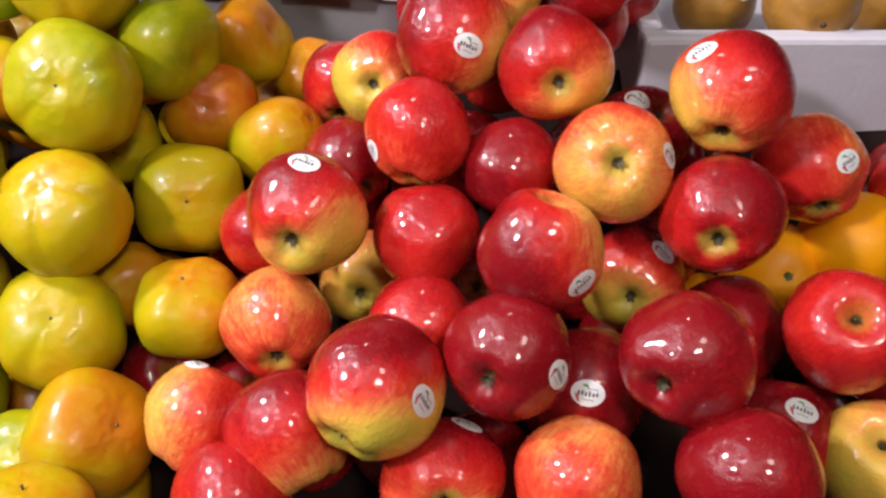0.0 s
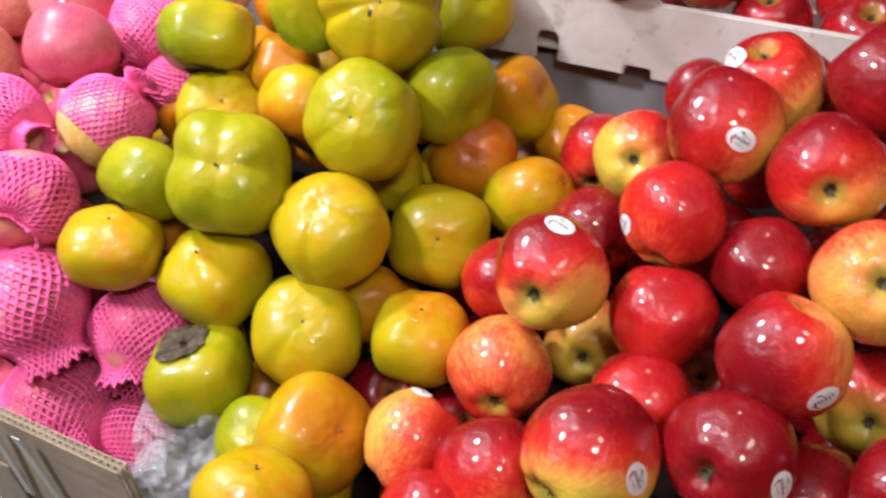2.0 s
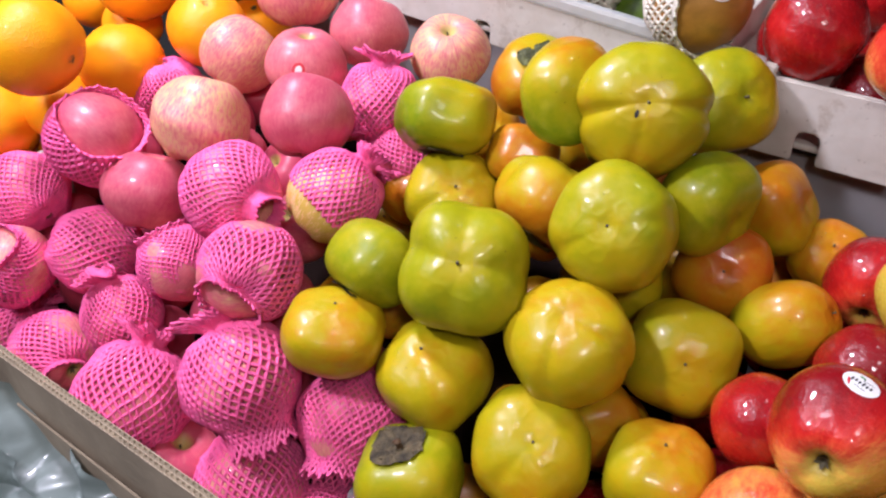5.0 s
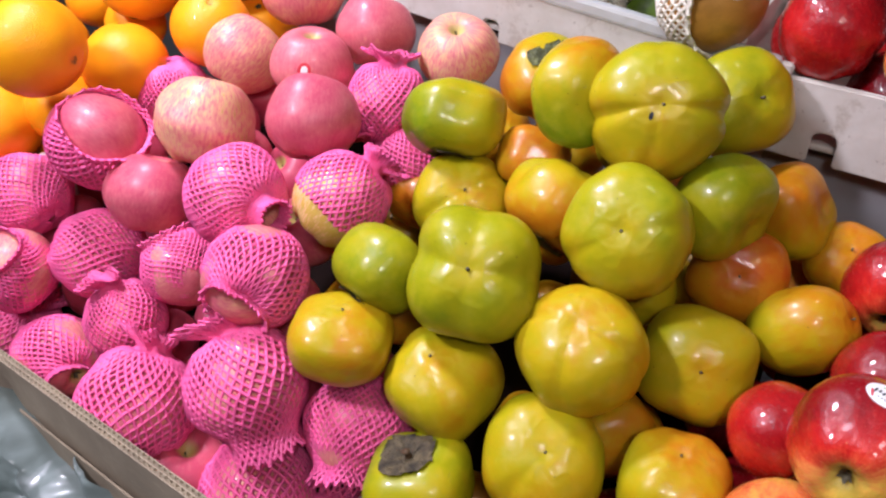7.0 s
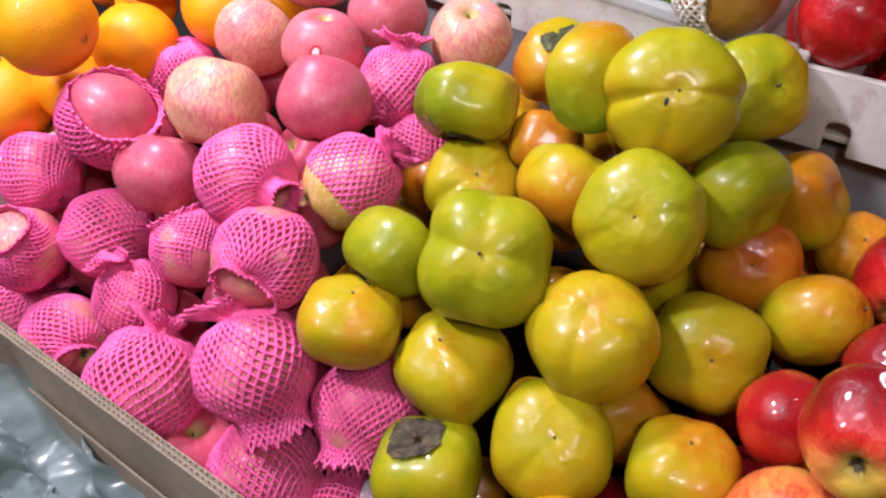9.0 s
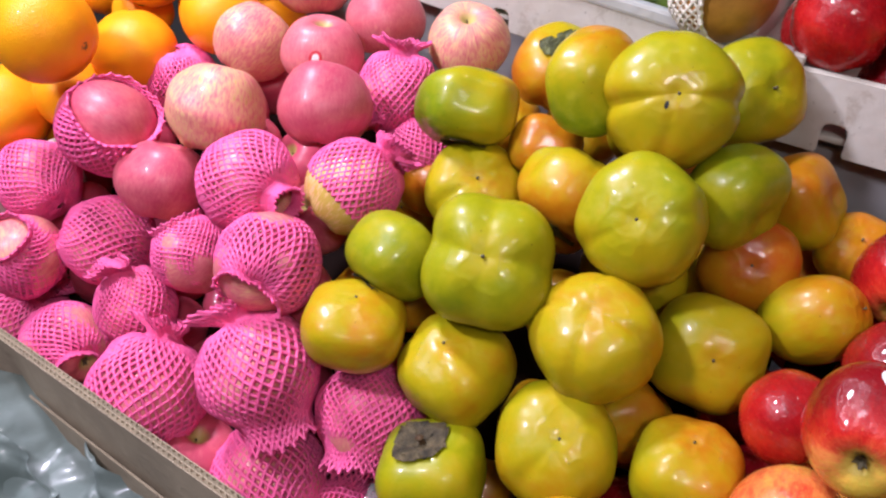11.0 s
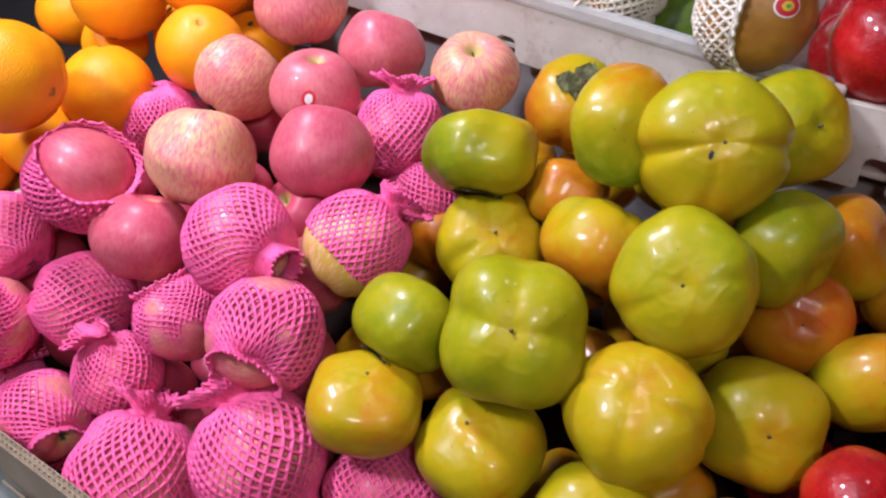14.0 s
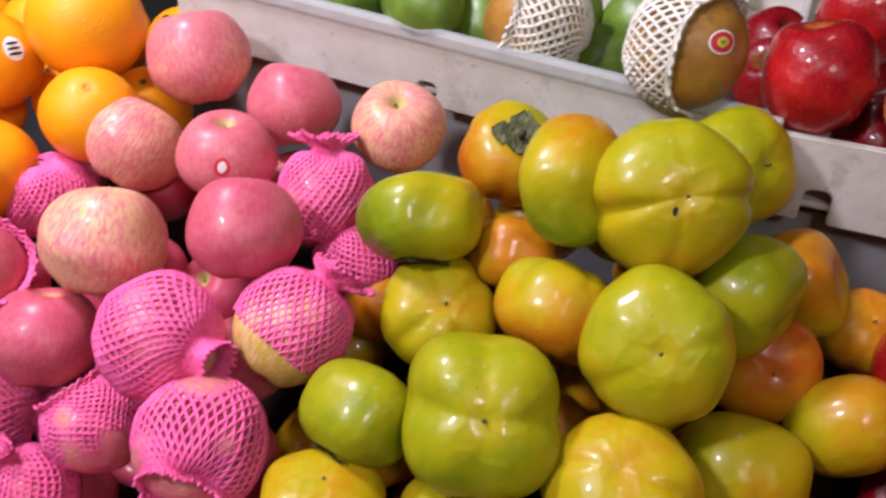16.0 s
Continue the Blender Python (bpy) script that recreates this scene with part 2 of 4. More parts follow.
def film_of_plastic(name, colour, rough, alpha, crease, fine=55.0):
    g = Graph(name, rough, 0.5)
    co, own = g.place()
    g.out.inputs["Alpha"].default_value = alpha
    n = g.node("ShaderNodeTexVoronoi", feature="DISTANCE_TO_EDGE")
    g.link(own, n.inputs["Vector"])
    n.inputs["Scale"].default_value = fine
    g.bump(g.math("ADD", n.outputs[0], g.noise(own, fine * 0.55, 4.0)), crease, 0.02)
    return g.done(g.mix(g.noise(own, 8.0, 4.0), tuple(c * 0.7 for c in colour), colour))


CLEAR = film_of_plastic("clear_plastic", (0.74, 0.78, 0.78), 0.07, 0.30, 0.32, 90.0)
FILM = film_of_plastic("rim_film", (0.74, 0.78, 0.77), 0.12, 0.45, 0.12)
BAG = film_of_plastic("bag_plastic", (0.22, 0.27, 0.25), 0.36, 0.88, 0.07)

# ---- building helpers ----


def mesh_of(name, verts, faces, material, smooth=True):
    me = bpy.data.meshes.new(name)
    me.from_pydata([tuple(v) for v in verts], [], faces)
    me.polygons.foreach_set("use_smooth", [smooth] * len(me.polygons))
    me.materials.append(material)
    me.update()
    return me


def piece(name, me, parent, m=None, label=""):
    """A mesh as a part of a thing or of a part."""
    ob = new(name, me)
    ob.parent = parent
    if m is not None:
        ob.matrix_basis = m
    return tagged(ob, label)


def thing(name, m, label, category, group=""):
    ob = new(name)
    ob.empty_display_size = 0.02
    ob.matrix_basis = m
    return tagged(ob, label, category, group)


def frame_of(axis, spin=0.0):
    """A turn whose z is the axis."""
    return Vector(axis).to_track_quat("Z", "Y").to_matrix().to_4x4() @ Matrix.Rotation(spin, 4, "Z")


def block(name, size, material, bevel=0.002):
    """A box mesh with rounded edges, its origin in the middle."""
    bm = bmesh.new()
    bmesh.ops.create_cube(bm, size=1.0)
    bmesh.ops.scale(bm, vec=size, verts=bm.verts)
    bmesh.ops.bevel(bm, geom=bm.edges[:], offset=min(bevel, min(size) * 0.4), segments=2, affect="EDGES", profile=0.5)
    me = bpy.data.meshes.new(name)
    bm.to_mesh(me)
    bm.free()
    me.materials.append(material)
    return me


# ---- shapes of the fruit: the radius in a direction, for a fruit of radius 1 whose stem or tip is at +z ----


def wave(d, seed, amount):
    """Gentle unevenness of a grown thing."""
    rng = np.random.RandomState(seed)
    r = np.zeros(d.shape[:-1])
    for k in (1.6, 2.4, 3.4):
        a = rng.normal(size=3)
        r += np.sin(d @ a * k + rng.uniform(0, 6.28)) / k
    return 1 + amount * r


def apple_shape(seed):
    rng = np.random.RandomState(seed + 50)
    tall, turn, hollow = rng.uniform(0.90, 1.0), rng.uniform(0, 6.28), rng.uniform(0.30, 0.40)

    def radius(d):
        th = np.arccos(np.clip(d[..., 2], -1, 1))
        ph = np.arctan2(d[..., 1], d[..., 0])
        r = 1 / np.sqrt(np.sin(th) ** 2 + (np.cos(th) / tall) ** 2)
        r = r * (1 + 0.07 * np.exp(-(((th - 0.62) / 0.36) ** 2)) - 0.05 * np.clip(th - 1.7, 0, 2))
        r += 0.05 * np.exp(-(((th - 2.62) / 0.28) ** 2)) * (1 + 0.4 * np.cos(5 * ph + turn))
        r -= hollow * np.exp(-((th / 0.24) ** 2)) + 0.24 * np.exp(-(((math.pi - th) / 0.24) ** 2))
        return r * wave(d, seed, 0.05) * 0.985

    return radius


def persimmon_shape(seed, clefts, square, width=0.30):
    """clefts: the depth of the four grooves that run from the tip to the side."""
    rng = np.random.RandomState(seed + 90)
    skew = rng.uniform(-0.2, 0.2, 4)
    h, turn = rng.uniform(0.76, 0.84), rng.uniform(-0.3, 0.3)

    def radius(d):
        th = np.arccos(np.clip(d[..., 2], -1, 1))
        ph = np.arctan2(d[..., 1], d[..., 0])
        p = 2.55
        r = (np.abs(np.sin(th)) ** p + np.abs(np.cos(th) / h) ** p) ** (-1 / p)
        flat = np.sin(th)
        r = r * (1 + square * np.cos(4 * ph + turn) * flat ** 2)
        for k in range(4):
            gap = (ph - (k * math.pi / 2 + skew[k]) + math.pi) % (2 * math.pi) - math.pi
            along = np.exp(-(((th - 0.95) / 0.55) ** 2)) + 0.6 * np.exp(-(((th - 1.6) / 0.5) ** 2))
            r = r - clefts[k] * np.exp(-np.abs(gap / width) ** 1.6) * along * np.clip(flat * 1.6, 0, 1)
        r = r - 0.035 * np.exp(-((th / 0.16) ** 2)) - 0.10 * np.exp(-(((math.pi - th) / 0.35) ** 2))
        return r * wave(d, seed, 0.045)

    return radius


def round_shape(seed, tall=0.96):
    def radius(d):
        th = np.arccos(np.clip(d[..., 2], -1, 1))
        r = 1 / np.sqrt(np.sin(th) ** 2 + (np.cos(th) / tall) ** 2)
        r = r - 0.05 * np.exp(-((th / 0.2) ** 2)) - 0.03 * np.exp(-(((math.pi - th) / 0.16) ** 2))
        return r * wave(d, seed, 0.018)

    return radius


def long_shape(seed):
    def radius(d):
        th = np.arccos(np.clip(d[..., 2], -1, 1))
        r = 1 / np.sqrt(np.sin(th) ** 2 + (np.cos(th) / 1.25) ** 2)
        return r * wave(d, seed, 0.05)

    return radius


def body_mesh(name, radius, material, rows=40, around=56):
    """A closed skin over the shape, with rows drawn together at the hollows."""
    u = np.linspace(0, 1, rows + 1)
    th = math.pi * (u - 0.10 * np.sin(4 * math.pi * u) / 2)[1:-1]
    ph = np.linspace(0, 2 * math.pi, around, endpoint=False)
    d = np.stack([np.outer(np.sin(th), np.cos(ph)), np.outer(np.sin(th), np.sin(ph)), np.outer(np.cos(th), np.ones(around))], -1)
    ends = np.array([[0, 0, 1.0], [0, 0, -1.0]])
    verts = np.concatenate([(d * radius(d)[..., None]).reshape(-1, 3), ends * radius(ends)[:, None]])
    n, faces = len(th), []
    for i in range(n - 1):
        for j in range(around):
            k = (j + 1) % around
            faces.append((i * around + j, (i + 1) * around + j, (i + 1) * around + k, i * around + k))
    for j in range(around):
        k = (j + 1) % around
        faces.append((n * around, j, k))
        faces.append((n * around + 1, (n - 1) * around + k, (n - 1) * around + j))
    return mesh_of(name, verts, faces, material)


APPLE_SHAPES = [apple_shape(s) for s in range(8)]
KAKI_SHAPES = [persimmon_shape(s, np.random.RandomState(s).uniform(0.0, 0.055, 4), 0.045 + 0.012 * (s % 3)) for s in range(10)]
KAKI_SHAPES.append(persimmon_shape(21, (0.09, 0.13, 0.06, 0.10), -0.03, 0.34))
KAKI_SHAPES.append(persimmon_shape(22, (0.11, 0.03, 0.12, 0.05), 0.02, 0.16))
KAKI_SHAPES.append(persimmon_shape(23, (0.12, 0.08, 0.10, 0.12), 0.02, 0.26))
KAKI_SHAPES.append(persimmon_shape(24, (0.05, 0.03, 0.06, 0.04), 0.035, 0.22))
KAKI_SHAPES.append(persimmon_shape(25, (0.09, 0.03, 0.07, 0.05), 0.02, 0.13))
KAKI_SHAPES.append(persimmon_shape(26, (0.02, 0.00, 0.03, 0.01), 0.01, 0.30))
ROUND_SHAPES = [round_shape(s) for s in range(4)]
RED_BODIES = [body_mesh("red_apple_skin", s, RED) for s in APPLE_SHAPES]
PINK_BODIES = [body_mesh("pink_apple_skin", s, PINK) for s in APPLE_SHAPES]
KAKI_BODIES = [body_mesh("persimmon_skin", s, KAKI, 48, 72) for s in KAKI_SHAPES]
ORANGE_BODIES = [body_mesh("orange_peel", s, PEEL) for s in ROUND_SHAPES]
PEAR_SHAPE, MANGO_SHAPE = round_shape(7, 0.98), long_shape(3)
PEAR_BODY, MANGO_BODY = body_mesh("pear_skin", PEAR_SHAPE, PEAR), body_mesh("mango_skin", MANGO_SHAPE, MANGO)


def stem_mesh(name, material, low, high, thick, lean):
    """A short bent stalk with a thicker end."""
    verts, faces, n = [], [], 8
    for i in range(6):
        u = i / 5
        r = thick * (1.25 - 0.5 * u + (0.6 if i == 5 else 0))
        for j in range(n):
            a = 2 * math.pi * j / n
            verts.append((lean * u * u + r * math.cos(a), r * math.sin(a), low + (high - low) * u))
    for i in range(5):
        for j in range(n):
            k = (j + 1) % n
            faces.append((i * n + j, i * n + k, (i + 1) * n + k, (i + 1) * n + j))
    faces.append(tuple(range(5 * n, 6 * n)))
    return mesh_of(name, verts, faces, material)


def sepals_mesh(name, material, count, reach, wide, lift, low, curl=0.0):
    """Small leaves that stand round a pole."""
    verts, faces = [], []
    for k in range(count):
        a = 2 * math.pi * k / count + 0.2 * math.sin(k * 2.3)
        out, side = Vector((math.cos(a), math.sin(a), 0)), Vector((-math.sin(a), math.cos(a), 0))
        first = len(verts)
        for i in range(6):
            u = i / 5
            w = wide * math.sin(math.pi * min(0.94, 0.22 + 0.72 * u)) ** 0.8
            for s in (-1, -0.5, 0, 0.5, 1):
                p = out * (reach * u) + side * (w * s)
                p.z = low + lift * u + curl * u * u + 0.03 * abs(s) * u + 0.012 * math.sin(7 * u + 3 * s + k)
                verts.append(p)
        for i in range(5):
            for j in range(4):
                q = first + i * 5 + j
                faces.append((q, q + 1, q + 6, q + 5))
    return mesh_of(name, verts, faces, material)


APPLE_STEM = stem_mesh("stem", STEM, 0.58, 0.80, 0.024, 0.05)
APPLE_SEPALS = sepals_mesh("calyx", SEPAL, 5, 0.105, 0.036, 0.085, 0.69)
KAKI_TIP = stem_mesh("tip", SEPAL, 0.68, 0.80, 0.022, 0.01)


def leaf_mesh(radius, material, reach, wide, seed):
    """The four-lobed calyx, lying on the skin round the lower pole with curled rims."""
    rng = np.random.RandomState(seed)
    verts, faces = [], []
    for k in range(4):
        a = math.pi / 2 * k + rng.uniform(-0.2, 0.2)
        long = reach * rng.uniform(0.6, 1.15)
        first = len(verts)
        for i in range(9):
            u = i / 8
            w = wide * (0.75 + 0.6 * math.sin(math.pi * min(1, 0.15 + 0.75 * u))) * (1 - u ** 4 * 0.8) * (1 + 0.14 * math.sin(11 * u + 2.1 * k + seed) + 0.08 * math.sin(23 * u + k))
            for j in range(9):
                s = j / 4 - 1
                x, y = long * u, w * s
                d = Vector((x * math.cos(a) - y * math.sin(a), x * math.sin(a) + y * math.cos(a), -0.72)).normalized()
                r = float(radius(np.array(d)))
                lift = 0.014 + 0.004 * k + 0.025 * u * u * math.sin(2.3 * k + seed) ** 2 + 0.05 * abs(s) ** 3 * u + 0.016 * math.sin(9 * u + 4 * s + k + seed)
                verts.append(d * max(r, 0.70) * (1 + lift))
        for i in range(8):
            for j in range(8):
                q = first + i * 9 + j
                faces.append((q, q + 1, q + 10, q + 9))
    return mesh_of("leaf_calyx", verts, faces, material)


KAKI_LEAVES = [leaf_mesh(s, LEAF, 0.56, 0.19, i) for i, s in enumerate(KAKI_SHAPES)]
KAKI_DRY = [leaf_mesh(s, DRY_LEAF, 0.46, 0.25, i) for i, s in enumerate(KAKI_SHAPES)]
KAKI_STEM = stem_mesh("stem", STEM, 0.66, 0.90, 0.06, 0.03)
ORANGE_BUTTON = sepals_mesh("button", LEAF, 5, 0.09, 0.045, 0.0, 0.915)
PEAR_EYE = stem_mesh("eye", SEPAL, 0.90, 0.945, 0.05, 0.0)


def patch(name, radius, at, turn, wide, high, material, lift, cx=0.0, cy=0.0, ring=0.0):
    """A flat oval label that follows the fruit's skin round the direction at. Sizes are in fruit radii; ring: part left open in the middle."""
    m = frame_of(at, turn).to_3x3()
    verts, faces, n, rows = [], [], 28, 5
    for i in range(rows + 1):
        u = ring + (1 - ring) * i / rows
        for j in range(n):
            a = 2 * math.pi * j / n
            d = (m @ Vector((cx + wide * u * math.cos(a), cy + high * u * math.sin(a), 1))).normalized()
            r = float(radius(np.array(d))) * lift
            verts.append(d * r)
    for i in range(rows):
        for j in range(n):
            k = (j + 1) % n
            faces.append((i * n + j, (i + 1) * n + j, (i + 1) * n + k, i * n + k))
    return mesh_of(name, verts, faces, material)


def add_sticker(parent, radius, m, scale, direction, kind="apple"):
    """An oval label on the skin, in the world direction given, with its print as bars and shapes."""
    local = (m.to_3x3().inverted() @ Vector(direction)).normalized()
    turn = (hash_of(direction) % 100) / 100 * 1.4 - 0.4
    s = scale if isinstance(scale, Matrix) else Matrix.Scale(scale, 4)
    if kind == "apple":
        label = piece("sticker", patch("sticker", radius, local, turn, 0.265, 0.205, WHITE_PAPER, 1.008), parent, s, "white oval paper fruit sticker")
        for k in range(6):
            piece("print_bar", patch("print_bar", radius, local, turn, 0.016, 0.034 + 0.014 * (k % 3 == 0), BLACK_INK, 1.0115, -0.135 + 0.055 * k, -0.012 + 0.01 * (k % 2)), label)
        for k in range(4):
            piece("print_bar", patch("print_bar", radius, local, turn, 0.015, 0.009, BLACK_INK, 1.0115, -0.05 + 0.045 * k, -0.095), label)
        for k in range(3):
            piece("print_bar", patch("print_bar", radius, local, turn, 0.015, 0.008, BLACK_INK, 1.0115, 0.045 + 0.04 * k, 0.07), label)
        piece("print_stalk", patch("print_stalk", radius, local, turn + 0.3, 0.010, 0.04, BLACK_INK, 1.0115, 0.02, 0.085), label)
        piece("print_leaf", patch("print_leaf", radius, local, turn, 0.045, 0.02, GREEN_INK, 1.0115, -0.045, 0.115), label, None, "green printed leaf shape")
        piece("print_arc", patch("print_arc", radius, local, turn + 0.5, 0.018, 0.075, RED_INK, 1.0115, -0.17, 0.0), label, None, "red printed arc")
    elif kind == "pink":
        label = piece("sticker", patch("sticker", radius, local, turn, 0.15, 0.19, RED_INK, 1.008), parent, s, "small red oval sticker with pale middle")
        piece("print_oval", patch("print_oval", radius, local, turn, 0.08, 0.115, WHITE_PAPER, 1.0115), label)
    elif kind == "pear":
        label = piece("sticker", patch("sticker", radius, local, turn, 0.19, 0.25, WHITE_PAPER, 1.008), parent, s, "white-rimmed oval sticker with red middle")
        piece("print_oval", patch("print_oval", radius, local, turn, 0.16, 0.215, RED_INK, 1.0115), label)
        piece("print_shape", patch("print_shape", radius, local, turn, 0.08, 0.11, YELLOW_INK, 1.015), label)
        piece("print_leaf", patch("print_leaf", radius, local, turn, 0.03, 0.05, GREEN_INK, 1.019), label)
    elif kind == "carton pear":
        label = piece("sticker", patch("sticker", radius, local, turn, 0.19, 0.24, WHITE_PAPER, 1.008), parent, s, "white sticker with blue and yellow print")
        piece("print_field", patch("print_field", radius, local, turn, 0.15, 0.10, BLUE_INK, 1.0115, 0.0, -0.08), label)
        piece("print_shape", patch("print_shape", radius, local, turn, 0.11, 0.07, YELLOW_INK, 1.0115, 0.0, 0.09), label)
    else:
        label = piece("sticker", patch("sticker", radius, local, turn, 0.20, 0.24, WHITE_PAPER, 1.008), parent, s, "white oval sticker with dark print")
        for cy in (-0.1, 0.0, 0.1):
            piece("print_bar", patch("print_bar", radius, local, turn, 0.13, 0.03, BLACK_INK, 1.0115, 0.0, cy), label)


BLUE_INK = plain("blue_ink", (0.12, 0.30, 0.60), 0.4, 0.15)
YELLOW_INK = plain("yellow_ink", (0.75, 0.52, 0.05), 0.4, 0.15)
COUNT = [0]
PLACED = []


def hash_of(p):
    return int(abs(p[0] * 7919 + p[1] * 6271 + p[2] * 3571) * 1000)


def colour_of(skin, m, tone, blush):
    """Keeps the ripeness and the sunny side (a world direction, as long as the change of colour is strong) with the skin."""
    b = m.to_3x3().inverted() @ Vector(blush)
    skin.color = (0.5 + b.x / 4, 0.5 + b.y / 4, 0.5 + b.z / 4, tone / 2)


def begin(place, r, kind):
    COUNT[0] += 1
    PLACED.append((Vector(place), r, kind))
    return COUNT[0]


def redness(tone):
    return "mostly yellow" if tone < 0.35 else "red and yellow" if tone < 0.65 else "bright red" if tone < 0.86 else "dark red"


def red_apple(place, r, axis, tone, end="stem", sticker=None, label="", blush=(0, 0, 0.25)):
    n = begin(place, r, "red_apple")
    up = Vector(axis) if end == "stem" else -Vector(axis)
    m = Matrix.Translation(place) @ frame_of(up, n * 2.1)
    words = label or "%s waxed apple%s" % (redness(tone), " with a white oval sticker" if sticker else " in the pile")
    ob = thing("red_apple", m, words, "apple", "red apples in the pile")
    k = hash_of(place) % len(RED_BODIES)
    s = Matrix.Diagonal((r, r, r, 1))
    skin = piece("skin", RED_BODIES[k], ob, s)
    colour_of(skin, m, tone, blush)
    piece("stem", APPLE_STEM, ob, s, "short brown woody stem")
    piece("calyx", APPLE_SEPALS, ob, Matrix.Scale(r, 4) @ Matrix.Rotation(math.pi, 4, "X"), "dry brown calyx in the hollow")
    if sticker:
        add_sticker(ob, APPLE_SHAPES[k], m, r, sticker)
    return ob


def pink_apple(place, r, axis, tone, end="stem", sticker=None, blush=(0.05, -0.05, 0.1)):
    n = begin(place, r, "pink_apple")
    m = Matrix.Translation(place) @ frame_of(Vector(axis), n * 2.1)
    words = ("pale striped pink and cream apple" if tone < 0.5 else "rose pink apple with fine pale dots") + (" and a small sticker" if sticker else "")
    ob = thing("pink_apple", m, words, "apple", "pink apples in the carton")
    k = hash_of(place) % len(PINK_BODIES)
    s = Matrix.Diagonal((1.03 * r, 1.03 * r, 0.94 * r, 1))
    skin = piece("skin", PINK_BODIES[k], ob, s)
    colour_of(skin, m, tone, blush)
    piece("stem", APPLE_STEM, ob, s @ Matrix.Diagonal((0.8, 0.8, 0.86, 1)), "short brown woody stem")
    piece("calyx", APPLE_SEPALS, ob, s @ Matrix.Rotation(math.pi, 4, "X"), "dry brown calyx in the hollow")
    if sticker:
        add_sticker(ob, APPLE_SHAPES[k], m, s, sticker, "pink")
    return ob


def ripeness(tone):
    return "green unripe" if tone < 0.3 else "yellow-green" if tone < 0.47 else "golden yellow" if tone < 0.63 else "orange ripe"


def persimmon(place, r, axis, tone, end="tip", shape=None, spin=None, mark=None, squash=1.0, blush=(0.07, -0.03, 0.03), leafy=True):
    n = begin(place, r, "persimmon")
    up = Vector(axis) if end == "tip" else -Vector(axis)
    m = Matrix.Translation(place) @ frame_of(up, 0.785 + 0.25 * (n % 3 - 1) + 1.571 * (n % 4) if spin is None else spin)
    words = "%s squat persimmon with glossy skin" % ripeness(tone) + (" and withered leafy calyx" if end == "leaf" else "")
    ob = thing("persimmon", m, words, "persimmon", "persimmons in the pile")
    k = hash_of(place) % 10 if shape is None else shape
    s = Matrix.Diagonal((r, r, r * squash, 1))
    skin = piece("skin", KAKI_BODIES[k], ob, s)
    colour_of(skin, m, tone, blush)
    piece("tip", KAKI_TIP, ob, s, "tiny black dried blossom tip")
    down = s @ Matrix.Rotation(math.pi, 4, "X")
    if leafy:
        piece("leaf_calyx", (KAKI_DRY if tone < 0.3 else KAKI_LEAVES)[k], ob, s, "four-lobed withered leaf calyx")
    if mark:
        d = Vector((mark[0], mark[1], 0.75)).normalized()
        piece("blemish", patch("blemish", KAKI_SHAPES[k], d, 0.5, 0.035, 0.07, BLACK_INK, 1.006), ob, s, "small black blemish")
    if leafy:
        piece("stem", KAKI_STEM, ob, down, "short brown woody stem")
    return ob


def orange_fruit(place, r, axis, tone, end="stem", sticker=None):
    n = begin(place, r, "orange_fruit")
    m = Matrix.Translation(place) @ frame_of(Vector(axis), n * 2.1)
    ob = thing("orange", m, "bright orange citrus fruit with pitted glossy peel" + (" and a sticker" if sticker else ""), "orange", "oranges")
    k = hash_of(place) % len(ORANGE_BODIES)
    s = Matrix.Diagonal((r, r, r, 1))
    piece("peel", ORANGE_BODIES[k], ob, s)
    piece("button", ORANGE_BUTTON, ob, s, "small green stem button")
    if sticker:
        add_sticker(ob, ROUND_SHAPES[k], m, r, sticker, "orange")
    return ob


def brown_pear(place, r, axis, tone, end="stem", sticker=None):
    begin(place, r, "brown_pear")
    m = Matrix.Translation(place) @ frame_of(Vector(axis))
    ob = thing("brown_pear", m, "round golden brown pear in a white foam box", "pear", "brown pears")
    s = Matrix.Diagonal((r, r, r, 1))
    piece("skin", PEAR_BODY, ob, s)
    piece("eye", PEAR_EYE, ob, s, "small dark brown eye")
    if sticker:
        add_sticker(ob, PEAR_SHAPE, m, r, sticker, "carton pear")
    return ob


def green_mango(place, r, axis, tone, end="stem", sticker=None):
    begin(place, r, "green_mango")
    m = Matrix.Translation(place) @ frame_of(Vector(axis))
    ob = thing("green_mango", m, "smooth green mango behind the white carton", "mango", "green mangoes")
    s = Matrix.Diagonal((r, r, r, 1))
    piece("skin", MANGO_BODY, ob, s)
    piece("stem", stem_mesh("stem", STEM, 1.15, 1.29, 0.03, 0.02), ob, s, "dark cut stem end")
    return ob


# ---- foam nets: every strand is a thin prism ----


